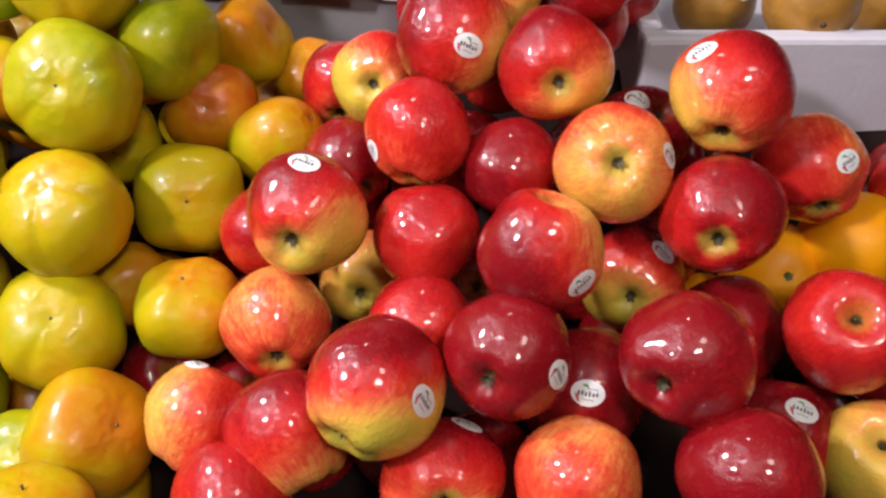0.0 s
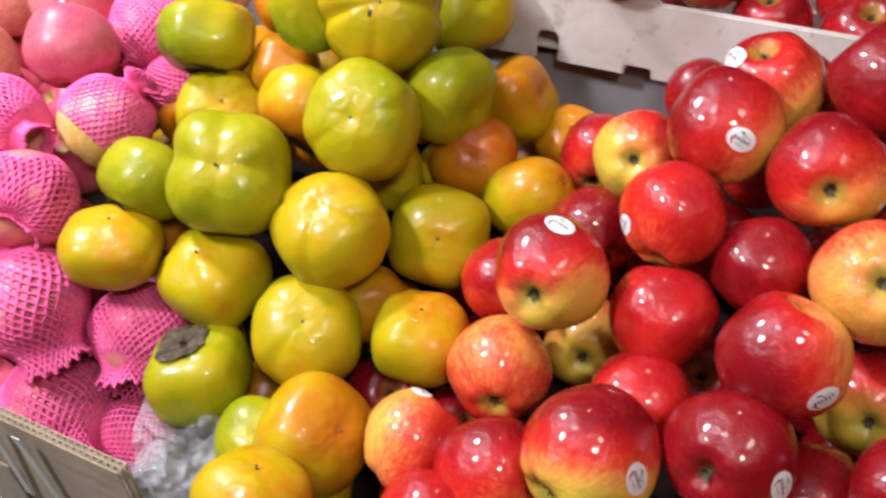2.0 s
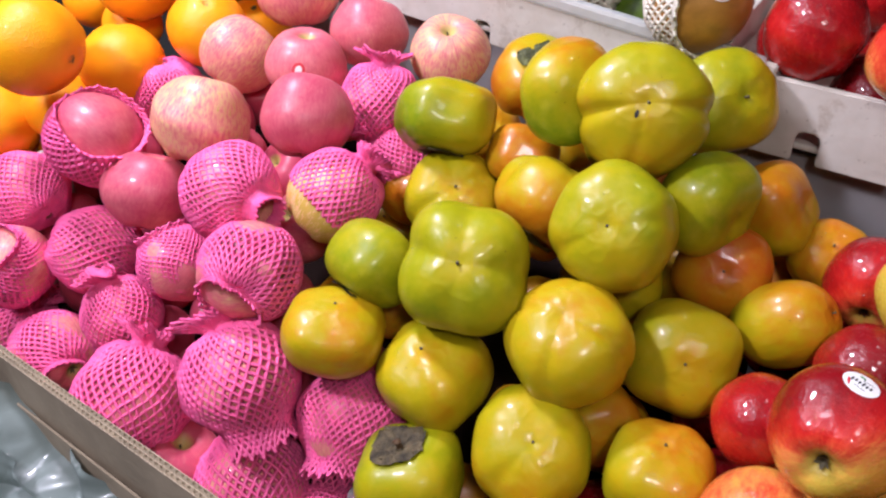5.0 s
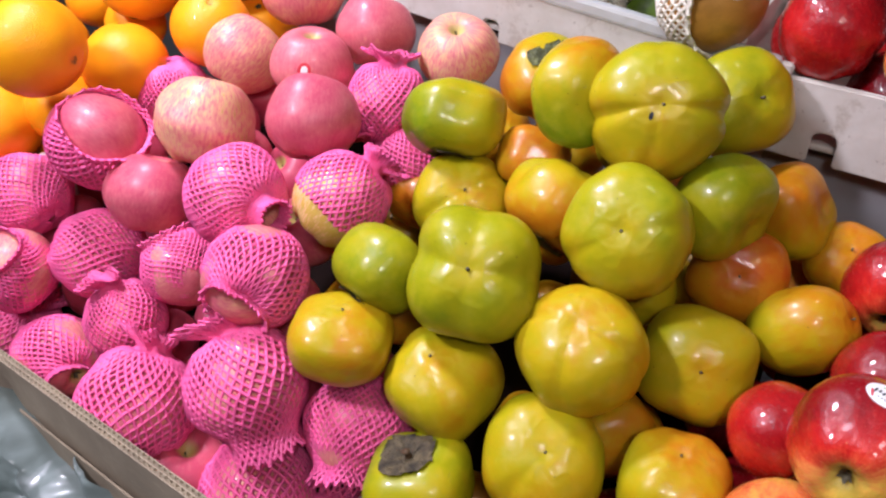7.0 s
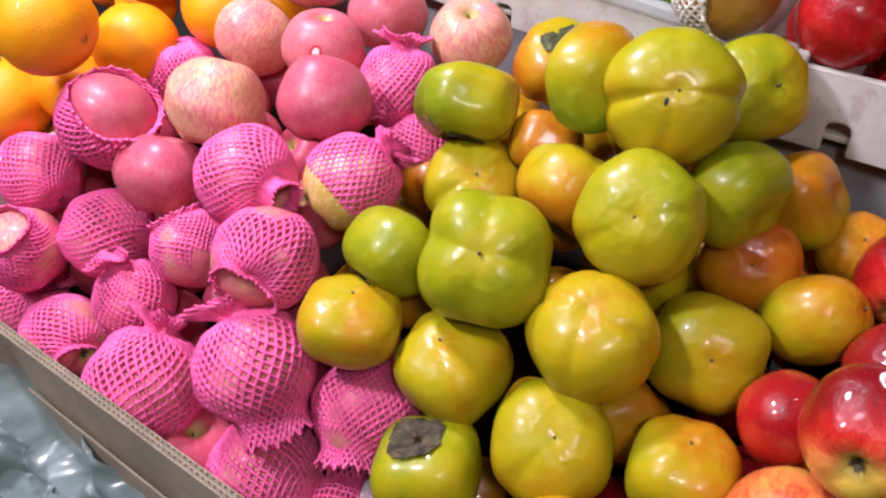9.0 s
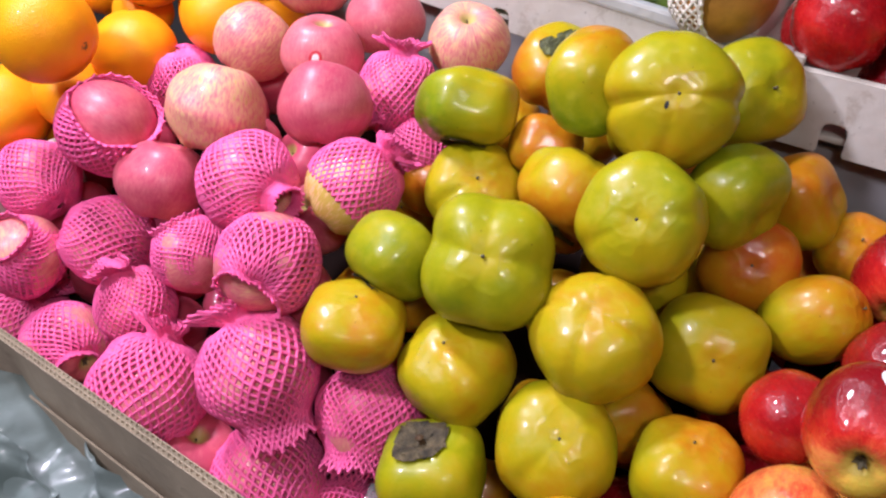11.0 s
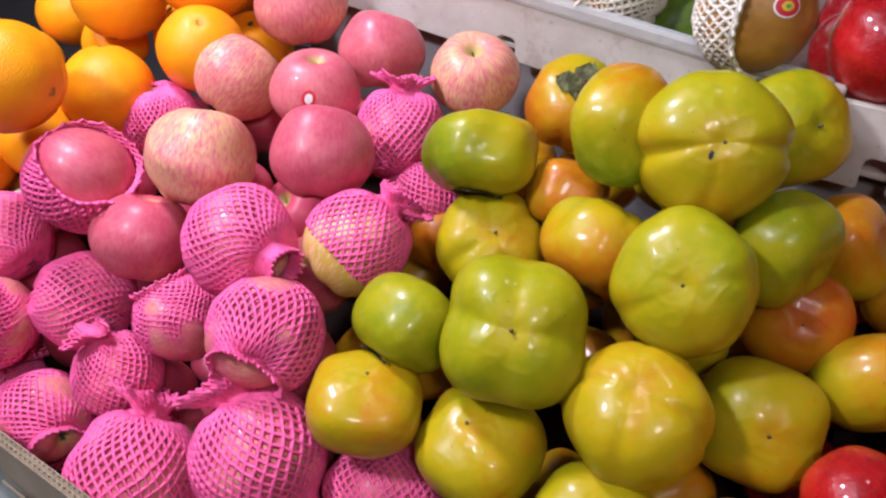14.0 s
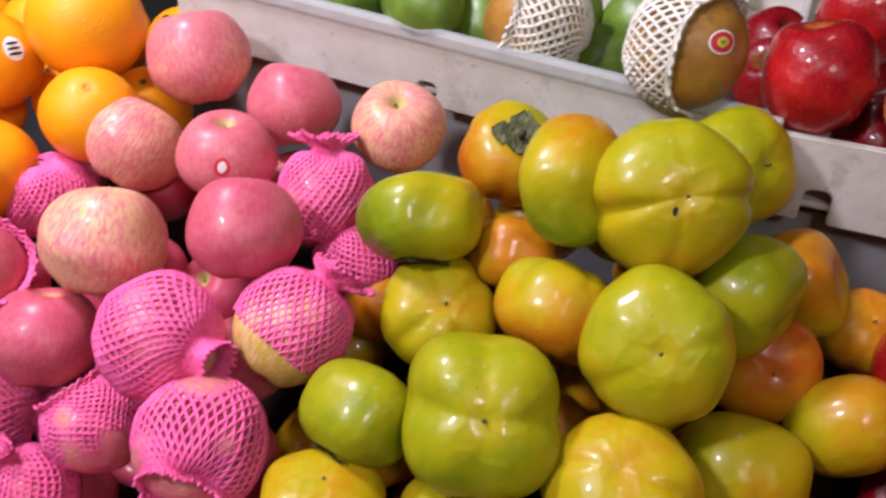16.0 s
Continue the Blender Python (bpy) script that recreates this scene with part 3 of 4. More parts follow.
def net_mesh(name, material, radius, seed, top, bottom, cells=38, thick=0.026):
    """A sleeve of crossed strands over a fruit of radius 1 along z. top and bottom: 'tuck', 'tail', 'open' or 'hood'."""
    rng = np.random.RandomState(seed)
    lead = {"tuck": 0.12, "tail": 0.36, "skirt": 0.95, "neck": 0.50, "open": 0.62, "wide": 1.25, "hood": 1.0}
    t0, t1 = lead[top], math.pi - lead[bottom]
    step = 2 * math.pi / cells * 0.62
    count = int((t1 - t0) / step)
    pa, pb = rng.uniform(0, 6.28, 2)
    rings = []
    if top != "tuck":
        for i in range(7 if top in ("tail", "skirt", "neck") else 3, 0, -1):
            rings.append(("top", i))
    rings += [("skin", t0 + (t1 - t0) * i / count) for i in range(count + 1)]
    if bottom in ("skirt", "tail", "open"):
        for i in range(1, 8 if bottom in ("tail", "skirt") else 4):
            rings.append(("low", i))
    points = np.zeros((len(rings), cells, 3))
    for q, (part_of, v) in enumerate(rings):
        ph = 2 * math.pi * (np.arange(cells) + 0.5 * (q % 2) + rng.uniform(-0.10, 0.10, cells)) / cells
        ph = ph + 0.05 * np.sin(2 * ph + 0.25 * q + pa)
        th = v if part_of == "skin" else t0 if part_of == "top" else t1
        tilt = 0.34 * np.sin(ph + pa) * (0.25 if top in ("tail", "skirt", "neck") else 1)
        ang = np.clip(th + tilt * math.exp(-(((th - t0) / 0.8) ** 2)), 0.02, 3.12) + 0.02 * np.sin(5 * ph + pb)
        d = np.stack([np.sin(ang) * np.cos(ph), np.sin(ang) * np.sin(ph), np.cos(ang)], -1)
        # the net bridges the hollows and puckers a little
        r = np.maximum(radius(d), 0.90 if part_of == "skin" else 0.86) * 1.022 + 0.024 * np.sin(3 * ph + 3 * th + pa) + 0.009 * np.sin(8 * ph - 9 * th + pb) + rng.uniform(-0.004, 0.004, cells)
        p = d * r[:, None]
        if part_of != "skin":
            sign, style = (1, top) if part_of == "top" else (-1, bottom)
            tail, u = style == "tail", v / 7
            if tail:
                flat = 1 + 0.9 * u * u - 0.30 * math.sin(math.pi * min(1, u * 1.4))
                fold = 1 + 0.22 * u * np.sin(4 * ph + pb) + 0.10 * u * np.sin(7 * ph + pa)
                p[:, 0] *= flat * fold
                p[:, 1] *= flat * fold * (1 - 0.35 * u)
                p[:, 2] += sign * (0.40 * u + 0.05 * u * np.sin(5 * ph + pa))
                p[:, 0] += 0.22 * u * u * math.cos(pb)
                p[:, 1] += 0.22 * u * u * math.sin(pb)
            elif style == "skirt":
                flat = 1 - 0.30 * math.sin(math.pi / 2 * min(1, 1.4 * u)) + 0.08 * u * u
                fold = 1 + 0.10 * u * np.sin(4 * ph + pb) + 0.06 * u * np.sin(7 * ph + pa)
                p[:, 0] *= flat * fold
                p[:, 1] *= flat * fold
                p[:, 2] += sign * (0.62 * u + 0.04 * u * np.sin(3 * ph + pa))
                p[:, 0] += 0.08 * u * math.cos(pb)
                if v == 7:
                    p *= (1 + 0.03 * np.where(np.arange(cells) % 2, 1, -1))[:, None]
            elif style == "neck":
                flat = 1 - 0.42 * math.sin(math.pi / 2 * min(1, 1.7 * u)) + 0.12 * u * u
                fold = 1 + 0.08 * np.sin(4 * ph + pb) * u
                p[:, 0] *= flat * fold
                p[:, 1] *= flat * fold
                p[:, 2] += sign * (0.42 * u - 0.05)
                if v == 7:
                    p *= (1 + 0.025 * np.where(np.arange(cells) % 2, 1, -1))[:, None]
            else:
                p *= 1 + 0.022 * v
                p[:, 2] += sign * 0.035 * v
                p *= (1 + 0.018 * (v >= 3) * np.where(np.arange(cells) % 2, 1, -1))[:, None]
        points[q] = p
    a, b = [], []
    idx = np.arange(cells)
    for q in range(len(rings) - 1):
        shift = 1 if q % 2 else -1
        lo, hi = points[q], points[q + 1]
        for other in (idx, (idx + shift) % cells):
            a.append(lo[idx])
            b.append(hi[other])
    a, b = np.concatenate(a), np.concatenate(b)
    way = b - a
    way /= np.linalg.norm(way, axis=1, keepdims=True) + 1e-9
    out = (a + b) / 2
    out = out - (out * way).sum(1, keepdims=True) * way
    out /= np.linalg.norm(out, axis=1, keepdims=True) + 1e-9
    side = np.cross(way, out)
    a, b = a - way * thick * 0.4, b + way * thick * 0.4
    corners = [side * thick * 1.5 - out * thick * 0.5, out * thick * 1.1, -side * thick * 1.5 - out * thick * 0.5]
    verts = np.concatenate([a + c for c in corners] + [b + c for c in corners])
    n = len(a)
    k = np.arange(n)
    faces = np.concatenate([np.stack([k + i * n, k + (i + 1) % 3 * n, k + (3 + (i + 1) % 3) * n, k + (3 + i) * n], 1) for i in range(3)])
    return mesh_of(name, verts, faces.tolist(), material)


def wrapped_apple(place, r, axis, tone, end="tail", sticker=None):
    n = begin(place, r, "wrapped_apple")
    m = Matrix.Translation(place) @ frame_of(Vector(axis), n * 1.3)
    words = {"tail": "pink apple in a pink foam net gathered at one end", "skirt": "pink apple in a pink foam net with an open collar", "double": "large pink apple in a pink foam net gathered at both ends", "neck": "pink apple in a pink foam net with a narrow open collar", "open": "pink apple in a pink foam net with bare skin showing", "hood": "rose pink apple half out of its pink foam net", "eye": "pink apple in a foam net with its calyx end bare", "half": "yellowish apple half out of a gathered pink foam net", "closed": "pink apple wholly wrapped in a pink foam net"}[end]
    ob = thing("wrapped_apple", m, words, "apple", "apples in pink foam nets")
    k = n % len(APPLE_SHAPES)
    inner, tone = r * 0.955, tone + (0.0 if end == "hood" else 0.0 if end == "half" else 0.22)
    skin = piece("skin", PINK_BODIES[k], ob, Matrix.Scale(inner, 4))
    colour_of(skin, m, tone, (0, 0, 0.1))
    if end == "eye":
        skin.matrix_basis = Matrix.Scale(inner, 4) @ Matrix.Rotation(math.pi, 4, "X")
        piece("calyx", APPLE_SEPALS, ob, Matrix.Scale(inner, 4), "dry brown calyx in the hollow")
    elif end in ("open", "hood"):
        skin.matrix_basis = Matrix.Scale(inner, 4) @ Matrix.Rotation(1.9, 4, "X")
    top, low = {"tail": ("tail", "tuck"), "double": ("tail", "skirt"), "skirt": ("skirt", "tuck"), "neck": ("neck", "tuck"), "open": ("open", "tuck"), "hood": ("hood", "tuck"), "eye": ("open", "tuck"), "closed": ("tuck", "tuck"), "half": ("tail", "wide")}[end]
    piece("foam_net", net_mesh("foam_net", PINK_FOAM, APPLE_SHAPES[k], n, top, low), ob, Matrix.Scale(inner, 4), "stretchy pink foam net sleeve")
    return ob


def wrapped_pear(place, r, axis, tone, end="open", sticker=None):
    n = begin(place, r, "wrapped_pear")
    m = Matrix.Translation(place) @ frame_of(Vector(axis), 0.4)
    ob = thing("wrapped_pear", m, "round golden brown pear in a white foam net", "pear", "pears in white foam nets")
    piece("skin", PEAR_BODY, ob, Matrix.Scale(r, 4))
    piece("foam_net", net_mesh("foam_net", WHITE_FOAM, PEAR_SHAPE, n, "wide" if end == "wide" else "hood", "tuck", 33, 0.031), ob, Matrix.Scale(r, 4), "stretchy white foam net sleeve")
    if sticker:
        add_sticker(ob, PEAR_SHAPE, m, r, sticker, "pear")
    return ob


# ---- the market round the stall ----


def slab(name, x0, x1, y0, y1, z0, z1, material):
    ob = new(name, block(name, (x1 - x0, y1 - y0, z1 - z0), material, 0.004))
    ob.location = ((x0 + x1) / 2, (y0 + y1) / 2, (z0 + z1) / 2)
    return ob


tagged(slab("floor", -4, 4, -3, 5, -0.1, 0, CONCRETE), "grey concrete market floor", "floor", kind="structure")
tagged(slab("ceiling", -4, 4, -3, 5, 2.9, 3.0, WALL), "plain grey market ceiling", "ceiling", kind="structure")
tagged(slab("wall_north", -4, 4, 5, 5.1, 0, 2.9, WALL), "plain painted market wall", "wall", kind="structure")
tagged(slab("wall_south", -4, 4, -3.1, -3, 0, 2.9, WALL), "plain painted market wall", "wall", kind="structure")
tagged(slab("wall_west", -4.1, -4, -3, 5, 0, 2.9, WALL), "plain painted market wall", "wall", kind="structure")
tagged(slab("wall_east", 4, 4.1, -3, 5, 0, 2.9, WALL), "plain painted market wall", "wall", kind="structure")

# ---- the stall: bench, trays, cartons ----
# mostly unseen support, its colour darkened to stand for the shade below the pile
bench = thing("fruit_bench", Matrix.Identity(4), "wooden market bench under the fruit, coloured near-black as shade", "bench")
piece("bench_top", block("bench_top", (1.9, 1.40, 0.04), SHADE_BOARD), bench, pose(-0.25, 0.73, 0.62))
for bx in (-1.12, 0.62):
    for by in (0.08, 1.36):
        piece("leg", block("leg", (0.06, 0.06, 0.60), SHADE_BOARD), bench, pose(bx, by, 0.30))


def tray(x0, x1, y0, y1, a, bx, by):
    """A sloped board that carries one kind of fruit; its height is a + bx x + by y."""
    ob = thing("display_tray", Matrix.Identity(4), "sloped display board under the fruit, coloured as gap shade", "tray", "display trays")
    verts = []
    for z in (0, -0.02):
        for x, y in ((x0, y0), (x1, y0), (x1, y1), (x0, y1)):
            verts.append((x, y, a + bx * x + by * y + z))
    faces = [(0, 1, 2, 3), (7, 6, 5, 4), (0, 4, 5, 1), (1, 5, 6, 2), (2, 6, 7, 3), (3, 7, 4, 0)]
    # board and battens carry the gap shade in their colour
    piece("board", mesh_of("board", verts, faces, SHADE_BOARD, False), ob)
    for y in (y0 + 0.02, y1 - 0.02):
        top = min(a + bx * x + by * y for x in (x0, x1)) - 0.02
        piece("batten", block("batten", (x1 - x0 - 0.02, 0.02, top - 0.64), SHADE_BOARD), ob, pose((x0 + x1) / 2, y, (top + 0.64) / 2))


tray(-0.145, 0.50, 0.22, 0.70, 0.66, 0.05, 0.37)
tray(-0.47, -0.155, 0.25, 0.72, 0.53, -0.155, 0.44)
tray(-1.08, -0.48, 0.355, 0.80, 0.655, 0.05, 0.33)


def corrugated(name, x0, x1, high, label, parent):
    """A wall of double corrugated board standing on z = 0 along x: three liners and the flutes between them, open at the top."""
    t = 0.0008
    for y in (0.0, 0.0041, 0.0082):
        piece("liner", block("liner", (x1 - x0, t, high), CARD_BROWN, 0.0002), parent, pose((x0 + x1) / 2, y, high / 2))
    for y in (0.0006, 0.0047):
        n = int((x1 - x0) / 0.0011)
        verts, faces = [], []
        for i in range(n + 1):
            x = x0 + (x1 - x0) * i / n
            yy = y + 0.00145 * (1 + math.sin(2 * math.pi * (x - x0) / 0.0068))
            verts += [(x, yy, high * 0.4), (x, yy, high - 0.0005), (x, yy + 0.0005, high - 0.0005), (x, yy + 0.0005, high * 0.4)]
        for i in range(n):
            q = i * 4
            for j in range(4):
                k = (j + 1) % 4
                faces.append((q + j, q + k, q + 4 + k, q + 4 + j))
        piece("flute", mesh_of("flute", verts, faces, CARD_FLUTE), parent, None, "wavy corrugated flute")


carton = thing("brown_carton", pose(-0.370, 0.250, 0.738, 0, -7.2, -11.8), "brown corrugated carton wall with a worn open edge", "carton")
corrugated("carton_wall", -0.63, 0.06, 0.16, "", carton)
piece("outer_flap", block("outer_flap", (0.50, 0.0022, 0.105), CARD_BROWN, 0.0006), carton, pose(-0.33, -0.0042, 0.055, 0.8, 0.6, 0), "torn outer flap")
piece("lower_wall", block("lower_wall", (0.68, 0.006, 0.14), CARD_BROWN, 0.001), carton, carton.matrix_basis.inverted() @ pose(-0.66, 0.330, 0.710, 0, 0, -11.8))
for tx, lean in ((-0.068, 5), (-0.030, -4)):
    piece("tape", block("tape", (0.009, 0.0012, 0.085), TAPE, 0.0005), carton, pose(tx, -0.0060, 0.118, 2.5, lean, 0), "crumpled clear white tape strip")


def notched_wall(parent, length, high, thick, notches, material):
    """A carton wall along x on z = 0, with square notches cut into its lower edge at the places given."""
    cuts = sorted(notches)
    at, bm = 0.0, bmesh.new()
    outline = [(0.0, 0.0)]
    for x, w, h in cuts:
        outline += [(x - w / 2, 0.0), (x - w / 2, h * 0.85), (x - w / 2 + h * 0.15, h), (x + w / 2 - h * 0.15, h), (x + w / 2, h * 0.85), (x + w / 2, 0.0)]
    outline += [(length, 0.0), (length, high), (0.0, high)]
    front = [bm.verts.new((x, 0, z)) for x, z in outline]
    face = bm.faces.new(front)
    grown = bmesh.ops.extrude_face_region(bm, geom=[face])
    bmesh.ops.translate(bm, vec=(0, thick, 0), verts=[v for v in grown["geom"] if isinstance(v, bmesh.types.BMVert)])
    bmesh.ops.recalc_face_normals(bm, faces=bm.faces[:])
    bmesh.ops.bevel(bm, geom=bm.edges[:], offset=0.0016, segments=2, affect="EDGES")
    me = bpy.data.meshes.new("front_wall")
    bm.to_mesh(me)
    bm.free()
    me.materials.append(material)
    return piece("front_wall", me, parent)


def white_carton(m, length, low, rim, depth, notches, words):
    """An open white fruit carton: a notched front wall, side and back walls, a floor and a grey lower box that it stands on."""
    ob = thing("white_carton", m, words, "carton", "white fruit cartons")
    notched_wall(ob, length, rim - low, 0.006, notches, CARD_WHITE).location = (0, 0, low)
    for x in (0.003, length - 0.003):
        piece("side_wall", block("side_wall", (0.006, depth - 0.014, rim - low - 0.004), CARD_WHITE), ob, pose(x, depth / 2 + 0.001, (low + rim) / 2))
    piece("back_wall", block("back_wall", (length, 0.006, rim - low), CARD_WHITE), ob, pose(length / 2, depth - 0.003, (low + rim) / 2))
    piece("carton_floor", block("carton_floor", (length - 0.014, depth - 0.014, 0.006), CARD_WHITE), ob, pose(length / 2, depth / 2, low + 0.012))
    piece("lower_box", block("lower_box", (length - 0.01, depth - 0.02, low - 0.645), CARD_GREY, 0.004), ob, pose(length / 2, depth / 2 + 0.012, (low + 0.641) / 2), "grey lower carton")
    return ob


low_carton = white_carton(pose(-0.839, 0.834, 0.008, 0, 4.5, -7.0), 0.56, 1.030, 1.100, 0.36, [(0.265, 0.018, 0.022), (0.40, 0.018, 0.022)], "open white cardboard fruit carton with notched lower edge")
white_carton(pose(-0.272, 0.766, 0, 0, 0, -7.0), 0.40, 0.975, 1.050, 0.36, [(0.112, 0.022, 0.030), (0.203, 0.026, 0.010), (0.262, 0.026, 0.020)], "scuffed white cardboard fruit carton with square notches")
piece("rim_film", block("rim_film", (0.52, 0.011, 0.016), FILM, 0.005), low_carton, pose(0.29, 0.002, 1.096), "glossy clear film over the rim")

box = thing("foam_box", pose(0.165, 0.625, 0), "white foam box holding brown pears", "box")
piece("front_wall", block("front_wall", (0.42, 0.020, 0.098), FOAM_BOX, 0.005), box, pose(0.21, 0.010, 0.951))
piece("side_wall", block("side_wall", (0.020, 0.28, 0.096), FOAM_BOX, 0.005), box, pose(0.010, 0.163, 0.951))
piece("side_wall", block("side_wall", (0.020, 0.28, 0.096), FOAM_BOX, 0.005), box, pose(0.41, 0.163, 0.951))
piece("back_wall", block("back_wall", (0.42, 0.020, 0.098), FOAM_BOX, 0.005), box, pose(0.21, 0.315, 0.951))
piece("box_floor", block("box_floor", (0.416, 0.32, 0.012), FOAM_BOX, 0.003), box, pose(0.21, 0.162, 0.908))
# unseen support below the box, coloured as dark as shade
piece("lower_box", block("lower_box", (0.40, 0.29, 0.255), SHADE_BOARD, 0.004), box, pose(0.21, 0.17, 0.7725), "crate under the foam box, coloured near-black as shade")

divider = thing("orange_carton", pose(-0.894, 0.428, 0.642, 0, 0, 81.0), "white carton wall in front of the oranges", "carton")
piece("front_wall", block("front_wall", (0.116, 0.007, 0.285), CARD_WHITE, 0.002), divider, pose(0.058, 0, 0.1425))


# support added for the bags to rest on, with shade put into its colour
crate = thing("shade_dark_crate", pose(-0.66, 0.175, 0.64), "added crate under the plastic bags, coloured as shade", "crate")
piece("crate_body", block("crate_body", (0.56, 0.17, 0.07), SHADE_BOARD, 0.004), crate, pose(0, 0, 0.035))


def crumpled(name, place, turn, wide, deep, seed, height, material, label, category, parent=None):
    """A sheet of thin plastic in sharp folds."""
    rng = np.random.RandomState(seed)
    nx, ny = 90, 70
    X, Y = np.meshgrid(np.linspace(-1, 1, nx), np.linspace(-1, 1, ny), indexing="ij")
    Z = np.zeros_like(X)
    for k in (2.0, 3.5, 6.0, 10.0, 17.0):
        for _ in range(3):
            a, p = rng.uniform(0, 6.28), rng.uniform(0, 6.28)
            w = (X * math.cos(a) + Y * math.sin(a)) * k + p + 0.7 * np.sin(Y * 3 + p) + 0.5 * np.sin(X * 4 + a)
            Z += np.abs(np.sin(w)) / k
    Z = (Z - Z.mean()) * height - 0.35 * height * (X ** 2 + Y ** 2)
    edge = 1 + 0.10 * np.sin(7 * X + 5 * Y + seed)
    verts = np.stack([X * wide / 2 * edge, Y * deep / 2 * edge, Z], -1).reshape(-1, 3)
    faces = [(i * ny + j, (i + 1) * ny + j, (i + 1) * ny + j + 1, i * ny + j + 1) for i in range(nx - 1) for j in range(ny - 1)]
    m = Matrix.Translation(place) @ turn.to_4x4()
    if parent:
        return piece(name, mesh_of(name, verts, faces, material), parent, m)
    ob = new(name, mesh_of(name, verts, faces, material))
    ob.matrix_basis = m
    return tagged(ob, label, category)


wrap = thing("plastic_wrap", Matrix.Identity(4), "crumpled clear plastic wrap between the fruit", "plastic wrap")
crumpled("sheet", (-0.322, 0.298, 0.800), Euler((radians(38), 0, radians(8))).to_matrix(), 0.14, 0.14, 4, 0.028, CLEAR, "", "", wrap)
crumpled("loose_fold", (-0.330, 0.290, 0.808), Euler((radians(30), radians(10), radians(40))).to_matrix(), 0.10, 0.09, 17, 0.026, CLEAR, "", "", wrap)
bag = thing("plastic_bag", Matrix.Identity(4), "heap of grey-green clear plastic bags beside the carton", "plastic bag")
crumpled("sheet", (-0.74, 0.195, 0.765), Euler((radians(35), radians(4), radians(-8))).to_matrix(), 0.46, 0.26, 9, 0.07, BAG, "", "", bag)
crumpled("loose_fold", (-0.710, 0.185, 0.761), Euler((radians(35), radians(4), radians(-8))).to_matrix(), 0.28, 0.18, 29, 0.05, BAG, "", "", bag)
bag = thing("plastic_bag", Matrix.Identity(4), "dark folds of clear plastic bags beside the carton", "plastic bag")
crumpled("sheet", (-0.55, 0.165, 0.715), Euler((radians(20), radians(-6), radians(10))).to_matrix(), 0.36, 0.22, 12, 0.06, BAG, "", "", bag)
crumpled("loose_fold", (-0.520, 0.155, 0.711), Euler((radians(20), radians(-6), radians(10))).to_matrix(), 0.22, 0.15, 32, 0.05, BAG, "", "", bag)

# ---- the fruit ----
red_apple((-0.092, 0.434, 0.976), 0.0416, (-0.16, -0.97, 0.18), 0.50, "calyx", sticker=(0.08, 0.10, 0.99), blush=(-0.24, 0.33, 0.44))
red_apple((0.007, 0.545, 1.047), 0.0425, (-0.24, -0.60, -0.77), 0.66, "calyx", sticker=(0.25, -0.91, 0.34), blush=(-0.38, 0.12, 0.22))
red_apple((0.077, 0.513, 1.043), 0.0398, (-0.05, -0.98, 0.18), 0.60, "calyx", blush=(-0.27, 0.21, 0.29))
red_apple((0.111, 0.444, 1.014), 0.0398, (-0.12, -0.82, 0.57), 0.48, "calyx", sticker=(0.85, -0.35, 0.38), blush=(0.05, 0.23, -0.00))
red_apple((-0.017, 0.487, 1.005), 0.0379, (0.22, 0.79, 0.58), 0.60, sticker=(-0.89, -0.46, -0.08), blush=(0.07, 0.01, 0.13))
red_apple((-0.012, 0.441, 0.951), 0.0390, (0.02, 0.74, 0.67), 0.64, blush=(0.00, -0.04, 0.14))
red_apple((0.059, 0.383, 0.991), 0.0394, (0.25, 0.25, 0.93), 0.76, sticker=(0.57, -0.82, 0.10), blush=(-0.47, -0.12, -0.12))
red_apple((0.185, 0.468, 1.051), 0.0400, (-0.36, -0.85, -0.38), 0.54, "calyx", sticker=(-0.67, 0.00, 0.75), blush=(0.28, 0.07, 0.28))
red_apple((0.179, 0.418, 0.990), 0.0400, (-0.32, -0.93, 0.16), 0.68, "calyx", blush=(0.04, -0.12, 0.25))
red_apple((0.257, 0.477, 0.981), 0.0400, (-0.02, 0.97, 0.23), 0.56, sticker=(0.27, -0.66, 0.71), blush=(-0.17, -0.08, -0.06))
red_apple((0.139, 0.314, 0.970), 0.0400, (-0.62, -0.75, 0.23), 0.98, "calyx", blush=(-0.21, 0.01, 0.14))
red_apple((0.037, 0.334, 0.950), 0.0405, (-0.39, -0.86, 0.33), 0.96, "calyx", sticker=(0.74, -0.60, 0.30), blush=(-0.01, -0.05, 0.21))
red_apple((-0.043, 0.320, 0.936), 0.0434, (-0.49, -0.86, -0.11), 0.47, "calyx", sticker=(0.76, -0.51, 0.40), blush=(-0.07, 0.51, 0.54))
red_apple((-0.101, 0.328, 0.879), 0.0421, (0.46, -0.72, -0.51), 0.68, "calyx", blush=(-0.16, 0.30, 0.24))
red_apple((-0.167, 0.346, 0.871), 0.0374, (0.49, 0.75, 0.45), 0.50, sticker=(0.07, 0.53, 0.85), blush=(0.23, -0.03, -0.10))
red_apple((-0.119, 0.409, 0.898), 0.0401, (0.16, -0.99, -0.05), 0.43, "calyx", blush=(0.01, -0.11, -0.04))
red_apple((0.093, 0.343, 0.909), 0.0400, (-0.04, 0.91, 0.41), 0.90, sticker=(-0.16, -0.68, 0.71), blush=(-0.01, 0.02, 0.15))
red_apple((0.133, 0.426, 0.923), 0.0377, (-0.23, -0.91, 0.35), 0.50, "calyx", sticker=(0.44, -0.14, 0.89), blush=(0.19, 0.37, 0.27))
